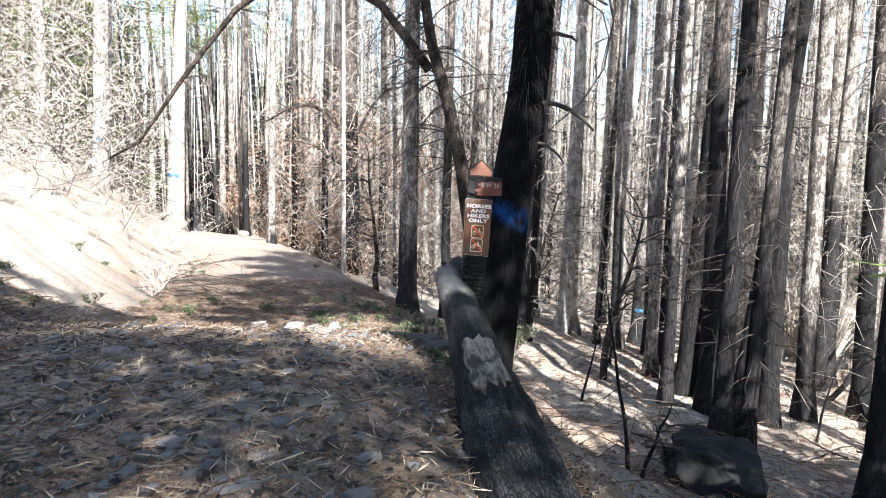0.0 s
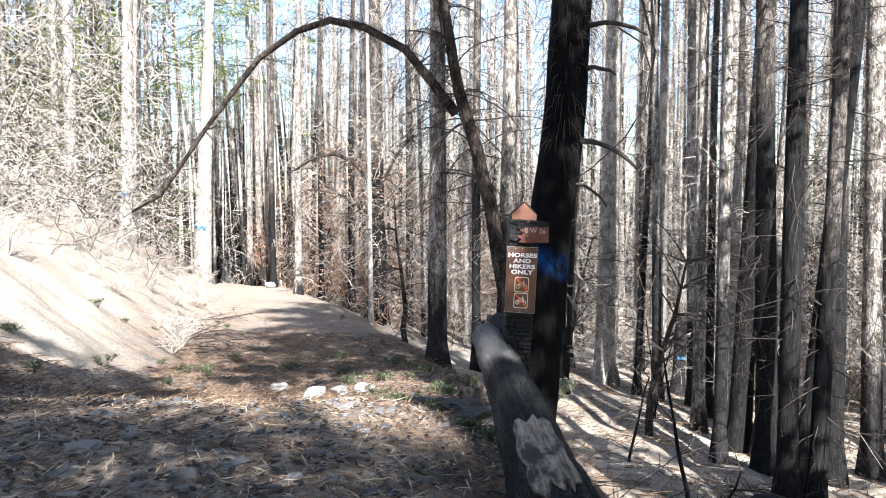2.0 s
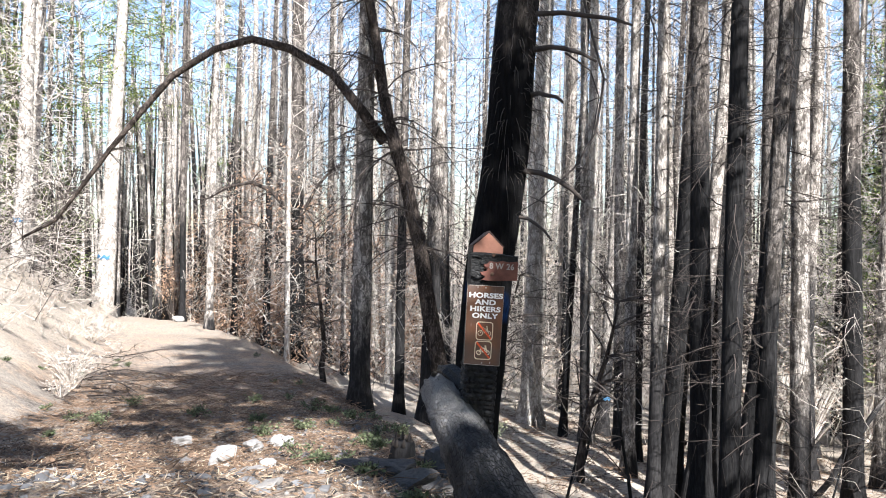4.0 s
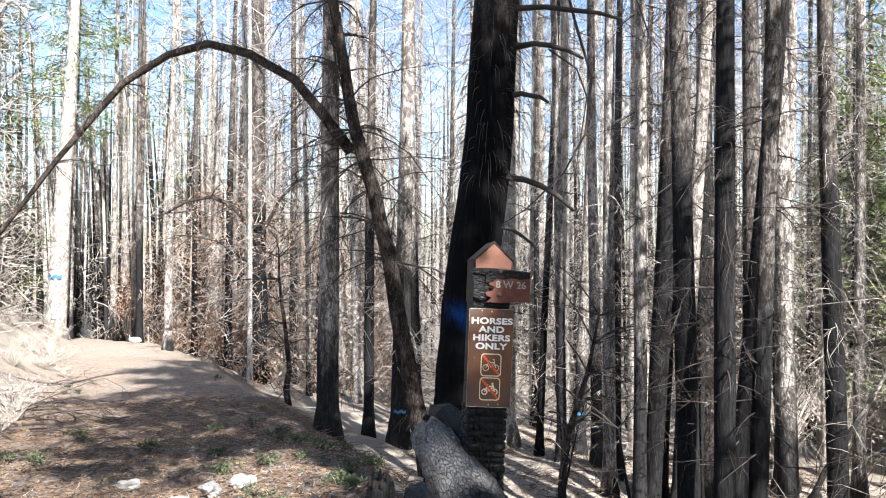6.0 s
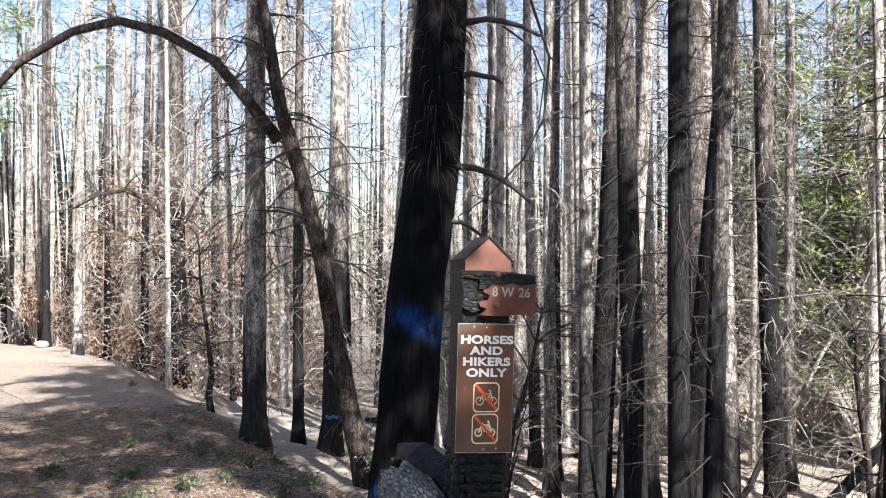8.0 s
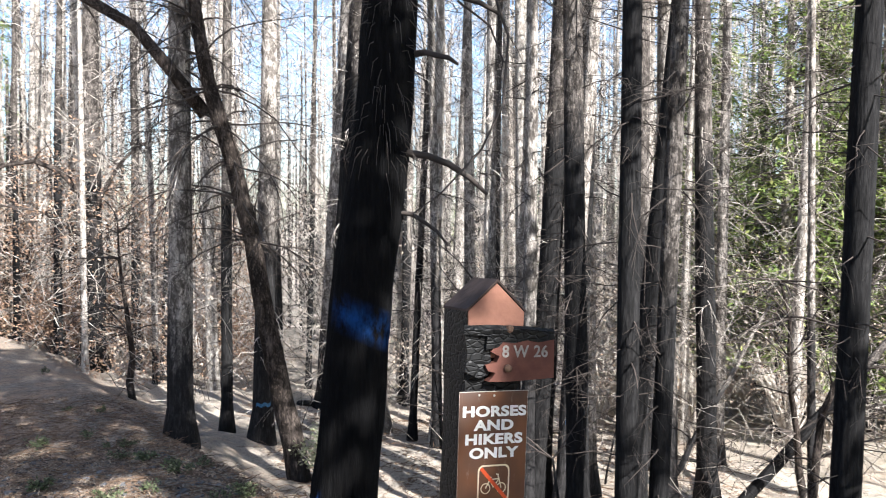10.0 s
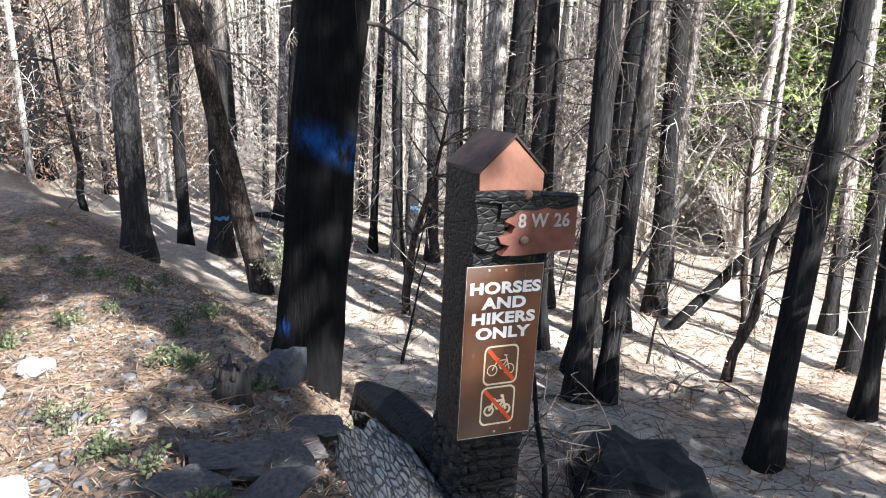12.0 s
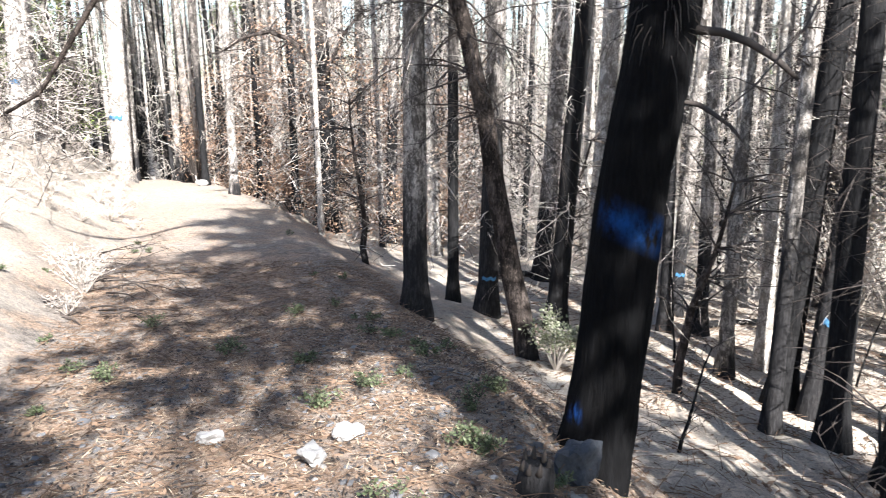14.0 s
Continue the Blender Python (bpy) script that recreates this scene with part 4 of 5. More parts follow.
def signpost():
    up = Vector((0.045, 0.055, 1)).normalized()
    across = Vector((1, 0.02, -0.045)).normalized()
    depth = up.cross(across).normalized()
    across = depth.cross(up)
    m = Matrix((across, depth, up)).transposed().to_4x4()
    m.translation = Vector((0.345, 6.31, 0.605)) - up * 1.355 + depth * 0.098
    root = empty("trail_signpost", m)
    rng = random.Random(3)
    body = Geo()
    half, n = 0.0975, 26
    ring = [(-1, -1), (-0.3, -1), (0.4, -1), (1, -1), (1, -0.3), (1, 0.4), (1, 1), (0.3, 1), (-0.4, 1), (-1, 1), (-1, 0.3), (-1, -0.4)]
    for k in range(n):
        z = -0.55 + 2.19 * k / (n - 1)
        burnt = 0.012 if z < 1.1 else 0.004
        for x, y in ring:
            e = half * (1 - rng.uniform(0, 0.06 if z < 1.1 else 0.02)) - (burnt if abs(x) == abs(y) else 0)
            body.v.append(Vector((x * e, y * e, z)))
    for k in range(n - 1):
        for j in range(12):
            a, b = k * 12 + j, k * 12 + (j + 1) % 12
            body.f.append((a, b, b + 12, a + 12))
    part("post", body, CHAR, root, "square timber post charred black", False)
    scales = Geo()
    for face in range(4):
        turn = Matrix.Rotation(face * math.pi / 2, 4, "Z")
        z = 0.05
        while z < 1.085:
            h = rng.uniform(0.026, 0.046)
            cuts = [-0.092] + sorted(rng.uniform(-0.07, 0.07) for _ in range(3)) + [0.092]
            for x0, x1 in zip(cuts, cuts[1:]):
                if x1 - x0 < 0.014:
                    continue
                d = rng.uniform(0.004, 0.013)
                k = len(scales.v)
                e, lift = 0.004, rng.uniform(-0.004, 0.004)
                ring = ((x0 + 0.002, z + 0.002), (x1 - 0.002, z + 0.002 + lift), (x1 - 0.002, z + h - 0.002), (x0 + 0.002, z + h - 0.002 + lift))
                mid = ((x0 + x1) / 2, z + h / 2)
                for depth_y, shrink in ((-0.086, 0.0), (-0.0935 - d * 0.5, 0.12), (-0.0955 - d, 0.5)):
                    scales.v += [turn @ Vector((p + (mid[0] - p) * shrink, depth_y, q + (mid[1] - q) * shrink)) for p, q in ring]
                for r0 in (0, 4):
                    scales.f += [(k + r0 + j, k + r0 + (j + 1) % 4, k + r0 + 4 + (j + 1) % 4, k + r0 + 4 + j) for j in range(4)]
                scales.f.append((k + 8, k + 9, k + 10, k + 11))
            z += h
    twiggy("char_crust", scales, CHAR, root, "cracked blocks of shiny black char")
    # the head of the post, cut to a gable
    head = prism([(-0.0975, 1.63), (0.0975, 1.63), (0.0975, 1.845), (0.0, 1.935), (-0.0975, 1.845)], -0.094, 0.0975)
    part("head", head, CHAR, root, "", False)
    face = prism([(-0.088, 1.70), (0.09, 1.70), (0.0945, 1.842), (0.0, 1.928), (-0.0925, 1.842)], -0.100, -0.094)
    part("cap_face", face, SIGN_CAP, root, "orange-brown gabled wooden face", False)
    for sx in (-1, 1):
        g = Geo()
        a, b = (sx * 0.100, 1.848), (0.0, 1.942)
        g.v += [Vector(p) for p in ((a[0], -0.104, a[1]), (b[0], -0.104, b[1]), (b[0], 0.1, b[1]), (a[0], 0.1, a[1]), (a[0], -0.104, a[1] - 0.008), (b[0], -0.104, b[1] - 0.008), (b[0], 0.1, b[1] - 0.008), (a[0], 0.1, a[1] - 0.008))]
        g.f += [(0, 1, 2, 3), (7, 6, 5, 4), (0, 4, 5, 1), (1, 5, 6, 2), (2, 6, 7, 3), (3, 7, 4, 0)]
        part("roof_face", g, ROOF_WOOD, root, "dark weathered sloping top", False)
    # the numbered board, burned away at its left end
    ragged = [(-0.035, 1.632), (0.02, 1.630), (0.188, 1.640), (0.186, 1.760), (0.178, 1.778), (0.10, 1.776), (0.06, 1.783), (0.02, 1.772), (-0.02, 1.778), (-0.03, 1.760), (-0.012, 1.741), (-0.028, 1.722), (0.001, 1.709), (-0.008, 1.690), (-0.045, 1.681), (-0.036, 1.664), (-0.012, 1.658), (-0.02, 1.645)]
    board = part("number_board", prism(ragged, -0.132, -0.101), SIGN_WOOD, root, "red-brown routed board with burned end", False)
    burn = prism([(-0.105, 1.66), (-0.06, 1.64), (-0.03, 1.65), (-0.022, 1.70), (-0.03, 1.74), (-0.04, 1.782), (-0.08, 1.79), (-0.112, 1.775), (-0.10, 1.72)], -0.120, -0.0985)
    part("burned_end", burn, CHAR, board, "black charred stub of the board", False)
    top = Geo()
    top.tube([(-0.115, -0.118, 1.785), (-0.02, -0.122, 1.783), (0.09, -0.124, 1.787), (0.185, -0.12, 1.779)], [0.013, 0.018, 0.016, 0.012], 6, True, 0.25, rng)
    part("charred_edge", top, CHAR, board, "charred upper edge", False)
    scorch_dapple = prism([(-0.046, 1.728), (-0.005, 1.736), (0.01, 1.752), (0.05, 1.748), (0.09, 1.757), (0.13, 1.750), (0.187, 1.760), (0.180, 1.786), (-0.04, 1.786)], -0.1345, -0.125)
    part("scorched_strip", scorch_dapple, CHAR, board, "blackened top of the board", False)
    for text, x in (("8", 0.020), ("W", 0.072), ("26", 0.140)):
        lettering(text, 0.05, x, -0.1335, 1.721, ROUTED, board, "numeral", 0.02, "pale routed figure")
    for x, z in ((0.028, 1.672), (0.03, 1.792)):
        g = Geo()
        g.tube([(x, -0.130, z), (x, -0.140, z), (x, -0.143, z)], [0.012, 0.012, 0.007], 12, True)
        part("bolt", g, RUST, board, "rusty bolt head", False)
    # the enamel plate
    plate = part("sign_plate", prism([(-0.112, 1.110), (0.112, 1.106), (0.115, 1.600), (-0.115, 1.598)], -0.1035, -0.1005), PLATE, root, "brown enamel plate with white words", False)
    rim = loop_bar([(-0.112, 1.110), (0.112, 1.106), (0.115, 1.600), (-0.115, 1.598)], 0.0022, -0.1042)
    part("rim", rim, PLATE_EDGE, plate, "worn metal rim", False)
    for text, z, x in (("HORSES", 1.536, 0.003), ("AND", 1.494, 0.003), ("HIKERS", 1.452, 0.003), ("ONLY", 1.410, 0.003)):
        lettering(text, 0.047, x, -0.1043, z, WHITE_INK, plate, "lettering", 0.04, "bold white capital letters")
    pictogram(plate, 0.006, 1.318, False)
    pictogram(plate, 0.004, 1.199, True)
    for x, z in ((0.0, 1.585), (0.0, 1.121), (0.05, 1.123), (-0.05, 1.587)):
        g = Geo()
        g.tube([(x, -0.103, z), (x, -0.106, z)], [0.0042, 0.003], 8, True)
        part("nail", g, PLATE_EDGE, plate, "", False)
    tagged(root, "charred trail signpost with brown horses and hikers plate", "signpost")


signpost()


# ---- the charred log beside the trail ----
def charred_log():
    a, b = LOG_FOOT, LOG_END
    up = (b - a).normalized()
    m = up.to_track_quat("Z", "Y").to_matrix().to_4x4()
    m.translation = a
    root = empty("charred_log", m)
    L, rng, g = (b - a).length, random.Random(9), Geo()
    sides, n = 44, 170
    top = m.inverted().to_3x3() @ Vector((-0.55, 0, 0.8))
    crest = math.atan2(top.y, top.x)
    for k in range(n):
        u = k / (n - 1)
        r = 0.30 - 0.18 * u ** 0.9
        for j in range(sides):
            t = 2 * math.pi * j / sides
            w = noise.noise((math.cos(t) * 2.2, math.sin(t) * 2.2, u * 6)) * 0.16 + noise.noise((math.cos(t) * 6, math.sin(t) * 6, u * 26)) * 0.09 + noise.noise((math.cos(t) * 14, math.sin(t) * 14, u * 60)) * 0.04
            s = r * (1 + w)
            s *= 1 + max(0, u - 0.72) * (0.5 * abs(noise.noise((math.cos(t) * 5, math.sin(t) * 5, u * 34))) - 0.5 * max(0, noise.noise((math.cos(t) * 9, math.sin(t) * 9, u * 9))))
            lee = math.cos(t - crest)
            cut = max(0, u - 0.86) / 0.14
            back = cut * ((1 - lee) * 0.30 + 0.10 * noise.noise((math.cos(t) * 4, math.sin(t) * 4, 5)) + 0.07 * noise.noise((math.cos(t) * 11, math.sin(t) * 11, 2)))
            s *= 1 - 0.22 * cut * cut * (lee < 0.3) + 0.10 * cut * max(0, lee)
            g.v.append(Vector((s * math.cos(t), s * math.sin(t), u * L - back)))
    for k in range(n - 1):
        for j in range(sides):
            p, q = k * sides + j, k * sides + (j + 1) % sides
            g.f.append((p, q, q + sides, p + sides))
    g.f.append(tuple(range(sides - 1, -1, -1)))
    g.f.append(tuple(range((n - 1) * sides, n * sides)))
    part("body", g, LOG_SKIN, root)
    inv = m.inverted()
    # bare wood; its paleness also paints in a spot of sunlight on the log
    patch = Geo()
    c = (inv @ Vector((0.235, 4.33, 0.35))).to_2d()
    face = math.atan2(c.y, c.x)
    z0 = (inv @ Vector((0.25, 4.35, -0.05))).z
    rows, cols = 14, 9
    for i in range(rows):
        for j in range(cols):
            u, v = i / (rows - 1) - 0.5, j / (cols - 1) - 0.5
            edge = 0.9 + 0.35 * noise.noise((u * 5, v * 5, 2.0))
            z = z0 + u * 0.95 * edge + 0.05 * noise.noise((v * 9, u * 2, 1))
            t = face + v * 1.5 * (edge if abs(u) < 0.4 else 0.7 * edge)
            r = (0.30 - 0.18 * (z / L) ** 0.9) * 1.13 + 0.010 * noise.noise((t * 9, z * 12, 3))
            rim = max(abs(u), abs(v)) > 0.47
            patch.v.append(Vector(((r - 0.07 * rim) * math.cos(t), (r - 0.07 * rim) * math.sin(t), z)))
    for i in range(rows - 1):
        for j in range(cols - 1):
            p = i * cols + j
            patch.f.append((p, p + 1, p + cols + 1, p + cols))
    part("sunlit_bare_patch", patch, BARE_WOOD, root, "split wood where the bark is gone, pale as if sunlit")
    slab = Geo()
    slab.tube([inv @ Vector(p) for p in ((0.12, 6.98, 0.10), (0.15, 6.92, 0.20), (0.20, 6.76, 0.215), (0.27, 6.58, 0.17), (0.31, 6.42, 0.09), (0.33, 6.36, 0.0))], [0.02, 0.055, 0.07, 0.075, 0.055, 0.02], 9, True, 0.18, rng)
    part("charred_slab", slab, CHAR, root, "black charred slab split from the log", False)
    tagged(root, "long charred fallen log lying along the trail edge", "log")


charred_log()


# ---- rocks, stumps and fallen wood ----
def rock(x, y, size, mat, seed, label, name="rock", flat=0.6, sink=0.3):
    bm = bmesh.new()
    bmesh.ops.create_icosphere(bm, subdivisions=3, radius=1)
    off = Vector((seed * 1.7, seed * 0.9, seed * 2.3))
    for v in bm.verts:
        n = v.co.normalized()
        cut = max(abs(n.x * 0.9 + n.y * 0.35), abs(n.y * 0.95 - n.z * 0.3), abs(n.z * 1.05))
        v.co = n * (0.62 / max(cut, 0.62) * 0.9 + 0.28 * noise.noise(n * 1.3 + off) + 0.09 * noise.noise(n * 4 + off))
    me = bpy.data.meshes.new(name)
    bm.to_mesh(me)
    bm.free()
    me.materials.append(mat)
    ob = new(name, me)
    sx, sy, sz = size
    ob.matrix_world = Matrix.Translation((x, y, gz(x, y) + sz * (1 - sink) * flat)) @ Euler((0.1, 0.08, seed * 1.3)).to_matrix().to_4x4() @ Matrix.Diagonal((sx, sy, sz * flat, 1))
    return tagged(ob, label, "rock", "rocks on the ground")


for k, (x, y, s) in enumerate(((-1.55, 11.4, 0.14), (-1.8, 10.8, 0.15), (-2.8, 11.3, 0.12), (-1.75, 8.8, 0.17), (-1.3, 8.6, 0.09), (-12.5, 47.0, 0.32))):
    rock(x, y, (s * 1.3, s, s * 0.9), PALE_STONE, 20 + k, "pale grey stone lying on the trail", flat=0.95)
for k, (x, y, s) in enumerate(((-1.9, 4.25, 0.10), (-1.62, 3.6, 0.05), (-0.9, 5.9, 0.08), (-2.3, 6.4, 0.07), (-0.5, 3.3, 0.06), (-2.6, 4.9, 0.06), (-1.2, 7.2, 0.09), (-0.7, 9.6, 0.10), (-2.2, 9.2, 0.08), (-1.0, 2.7, 0.05), (-2.9, 7.9, 0.09))):
    rock(x, y, (s * 1.4, s, s * 0.7), STONE, 40 + k, "flat grey stone half buried in the trail", sink=0.5)
for k, (x, y, s) in enumerate(((-0.22, 8.5, 0.30), (-0.05, 8.05, 0.26), (0.15, 8.7, 0.24), (-0.45, 8.15, 0.2), (0.32, 9.2, 0.26), (0.55, 9.9, 0.3))):
    rock(x, y, (s * 1.3, s, s * 0.6), DARK_STONE, 60 + k, "sooty angular rock at the trail edge", sink=0.4)
rock(4.05, 10.0, (0.95, 0.8, 0.75), SOOT_STONE, 77, "large blackened boulder on the slope", "boulder", 0.8, 0.3)
rock(0.52, 10.95, (0.34, 0.2, 0.34), SLATE, 78, "blue-grey slab leaning against the foot of a trunk", flat=0.9, sink=0.25)
rock(0.40, 10.45, (0.10, 0.06, 0.05), PALE_STONE, 79, "small white stone at the foot of a trunk", sink=0.0)


def stump(x, y, r, h, mat, seed, label):
    rng = random.Random(seed)
    root = empty("stump", Matrix.Translation((x, y, gz(x, y))))
    g = Geo()
    g.tube([(0, 0, -0.2), (0, 0, 0.0), (0.01, 0, h * 0.6), (0.02, 0.01, h), (0.02, 0.01, h - 0.04)], [r * 1.4, r * 1.2, r, r * 0.95, r * 0.3], 14, True, 0.12, rng)
    part("body", g, mat, root)
    s = Geo()
    for k in range(8):
        a = k * 0.8
        p = Vector((r * 0.8 * math.cos(a), r * 0.8 * math.sin(a), h - 0.05))
        s.tube([p, p + Vector((0.01, 0.0, rng.uniform(0.05, 0.14)))], [0.035, 0.006], 5, True)
    twiggy("splintered_rim", s, DARK_TWIG, root, "broken splintered top")
    return tagged(root, label, "stump")


stump(-0.02, 10.1, 0.13, 0.28, BARK, 5, "small brown splintered stump beside a black trunk")


def pole(a, b, r, mat, label, seed):
    rng = random.Random(seed)
    a, b = Vector(a), Vector(b)
    m = (b - a).normalized().to_track_quat("Z", "Y").to_matrix().to_4x4()
    m.translation = a
    root = empty("fallen_pole", m)
    L, g = (b - a).length, Geo()
    g.tube([(rng.uniform(-0.03, 0.03), rng.uniform(-0.03, 0.03), L * k / 9) for k in range(10)], [r * (1 - 0.6 * k / 9) for k in range(10)], 8, True, 0.07, rng)
    part("stem", g, mat, root)
    t = Geo()
    for _ in range(14):
        w = Vector((rng.uniform(-1, 1), rng.uniform(-1, 1), 0.5))
        limb(t, Vector((0, 0, rng.uniform(0.2, 1) * L)), w, rng.uniform(0.2, 0.9), 0.012, rng, 0.2, 2)
    twiggy("twig_tangle", t, DARK_TWIG, root)
    return tagged(root, label, "fallen tree", "fallen poles")


pole((11.2, 18.1, gz(11.2, 18.1) - 0.05), (18.5, 17.1, 1.5), 0.15, DARK_BARK, "charred thin trunk leaning across standing trees", 1)
pole((11.8, 21.0, gz(11.8, 21.0) - 0.05), (15.2, 21.0, -0.8), 0.09, BARK, "thin dead trunk leaning in the wood", 2)
pole((8.0, 25.5, gz(8.0, 25.5) + 0.15), (13.5, 29.0, gz(13.5, 29.0) + 0.2), 0.12, DARK_BARK, "dark fallen trunk lying on the slope", 3)
pole((3.0, 30.5, gz(3.0, 30.5) + 0.1), (8.0, 33.5, gz(8.0, 33.5) + 0.2), 0.12, BARK, "dark fallen trunk lying on the slope", 4)


def sapling_stick(x, y, h, lean, seed):
    rng = random.Random(seed)
    root = empty("burnt_sapling", Matrix.Translation((x, y, gz(x, y))))
    g, t = Geo(), Geo()
    q = [Vector((lean * h * (k / 6) ** 1.3 + rng.uniform(-0.02, 0.02), rng.uniform(-0.03, 0.03), -0.1 + h * k / 6)) for k in range(7)]
    g.tube(q, [0.034 - 0.004 * k for k in range(7)], 6, True, 0.1, rng)
    part("stem", g, DARK_BARK, root)
    for p in q[1:]:
        for _ in range(3):
            limb(t, p, Vector((rng.uniform(-1, 1), rng.uniform(-1, 1), rng.uniform(-0.1, 0.8))), rng.uniform(0.25, 0.9), 0.009, rng, 0.2, 4)
    twiggy("twig_tangle", t, DARK_TWIG, root)
    return tagged(root, "thin burned sapling stem with bare twigs", "sapling", "burned stems")


for k, (x, y, h, lean) in enumerate(((2.75, 9.7, 2.6, -0.17), (2.9, 9.6, 1.2, 0.3), (4.6, 19.0, 2.4, 0.2), (5.1, 20.5, 2.8, -0.1), (8.5, 15.5, 2.2, 0.2), (3.6, 10.4, 1.0, -0.3), (9.5, 20.5, 2.6, 0.25), (3.2, 15.2, 1.8, 0.2))):
    sapling_stick(x, y, h, lean, 700 + k)


# ---- shrubs, weeds and brush ----
def shrub(x, y, r, h, leaf, seed, name, label, leaves=420, size=0.05, stems=16, twig=TWIG):
    rng = random.Random(seed)
    root = empty(name, Matrix.Translation((x, y, gz(x, y))))
    t, g = Geo(), Geo()
    tips = []
    for _ in range(stems):
        a = rng.uniform(0, 6.283)
        e = Vector((math.cos(a) * r * rng.uniform(0.2, 1), math.sin(a) * r * rng.uniform(0.2, 1), h * rng.uniform(0.5, 1.05)))
        m = e * 0.5 + Vector((rng.uniform(-0.1, 0.1) * r, rng.uniform(-0.1, 0.1) * r, 0.08 * h))
        t.tube([(0, 0, -0.05), m, e], [0.012 * h + 0.003, 0.008 * h + 0.002, 0.003], 4, False)
        tips.append((m, e))
        for _ in range(5):
            s = m.lerp(e, rng.random())
            w = Vector((rng.uniform(-1, 1), rng.uniform(-1, 1), rng.uniform(-0.3, 0.8))) * r * 0.35
            t.tube([s, s + w * 0.5, s + w + Vector((0, 0, 0.03))], [0.004 * h + 0.002, 0.003, 0.002], 3, False)
    twiggy("stem_work", t, twig, root)
    for _ in range(leaves):
        m, e = rng.choice(tips)
        p = m.lerp(e, rng.uniform(0.2, 1.08)) + Vector((rng.gauss(0, 0.13), rng.gauss(0, 0.13), rng.gauss(0, 0.09))) * r
        w = Vector((rng.uniform(-1, 1), rng.uniform(-1, 1), rng.uniform(-0.6, 0.9))).normalized()
        g.leaf(p, w, Vector((rng.uniform(-1, 1), rng.uniform(-1, 1), 0.8)), size * rng.uniform(0.6, 1.3), size * rng.uniform(0.35, 0.7))
    if leaves:
        twiggy("foliage", g, leaf, root)
    return tagged(root, label, "shrub" if h > 0.3 else "plant", name + "s")


shrub(2.05, 19.0, 0.65, 1.15, SHRUB_LEAF, 1, "green_shrub", "leafy grey-green shrub growing on the burned slope", 1300, 0.085, 30)
shrub(1.45, 14.2, 0.25, 0.4, SHRUB_LEAF, 2, "green_shrub", "leafy grey-green shrub growing on the burned slope", 300, 0.06)
for k, (x, y, r) in enumerate(((0.0, 13.1, 0.22), (-0.5, 11.1, 0.25), (-0.3, 10.9, 0.16), (-1.5, 13.2, 0.22), (-1.9, 12.4, 0.2), (0.25, 10.6, 0.14), (-2.4, 14.5, 0.2), (0.15, 7.2, 0.18), (0.0, 6.9, 0.14), (-0.7, 14.6, 0.2), (-1.2, 16.0, 0.2), (-3.5, 15.0, 0.25), (0.9, 10.2, 0.2), (-0.9, 9.0, 0.14), (-3.0, 18.0, 0.25), (-5.2, 17.0, 0.3), (-4.6, 13.5, 0.25), (-0.4, 7.9, 0.12))):
    shrub(x, y, r * 1.05, r * 0.7, WEED_LEAF, 20 + k, "weed", "small green weed tuft on the trail", 240, 0.05, 9, DARK_TWIG)
for k in range(64):
    rng = random.Random(900 + k)
    y = 12 + 34 * rng.random() ** 0.8
    x = float(np.interp(y, BANK[:, 0], BANK[:, 1])) - rng.uniform(-0.5, 8)
    shrub(x, y, rng.uniform(0.35, 1.0), rng.uniform(0.3, 1.1), LEAF_TAN, 120 + k, "dry_bush", "bleached dry bush of bare twigs on the bank", 110, 0.07, 26, TWIG)
for k in range(30):
    rng = random.Random(1500 + k)
    y = 8.5 + 22 * rng.random()
    x = float(np.interp(y, BANK[:, 0], BANK[:, 1])) + rng.uniform(-1.6, 1.5) if k % 2 else float(np.interp(y, EDGE[:, 0], EDGE[:, 1])) + rng.uniform(-1.4, 0.3)
    r = rng.uniform(0.10, 0.26)
    shrub(x, y, r, r * 0.75, WEED_LEAF, 180 + k, "weed", "small dusty green weed tuft at the trail edge", 140, 0.045, 7, DARK_TWIG)
for k in range(18):
    rng = random.Random(1200 + k)
    r, a = rng.uniform(34, 60), radians(rng.uniform(-17, 2))
    x, y = r * math.sin(a), 4 + r * math.cos(a)
    if far_enough(x, y):
        shrub(x, y, rng.uniform(1.0, 1.8), rng.uniform(2.5, 5.5), LEAF_BROWN, 150 + k, "scorched_bush", "tall bush with scorched brown leaves", 1300, 0.14, 22, DARK_TWIG)


def tan_brush():
    rng = random.Random(77)
    kinds = [shrub(15 + 3 * k, 27 + k, 1.5, 3.2, LEAF_BROWN, 400 + k, "tan_thicket", "dense tan thicket of dry stems below the wood", 260, 0.10, 70, PALE_TWIG) for k in range(3)]
    for _ in range(24):
        r, a = rng.uniform(27, 44), radians(rng.uniform(30, 62))
        x, y = -0.5 + r * math.sin(a), 4.7 + r * math.cos(a)
        s = rng.uniform(0.7, 1.3)
        copy_thing(rng.choice(kinds), Matrix.Translation((x, y, gz(x, y))) @ Euler((0, 0, rng.uniform(0, 6.28))).to_matrix().to_4x4() @ Matrix.Diagonal((s, s, s, 1)))


tan_brush()


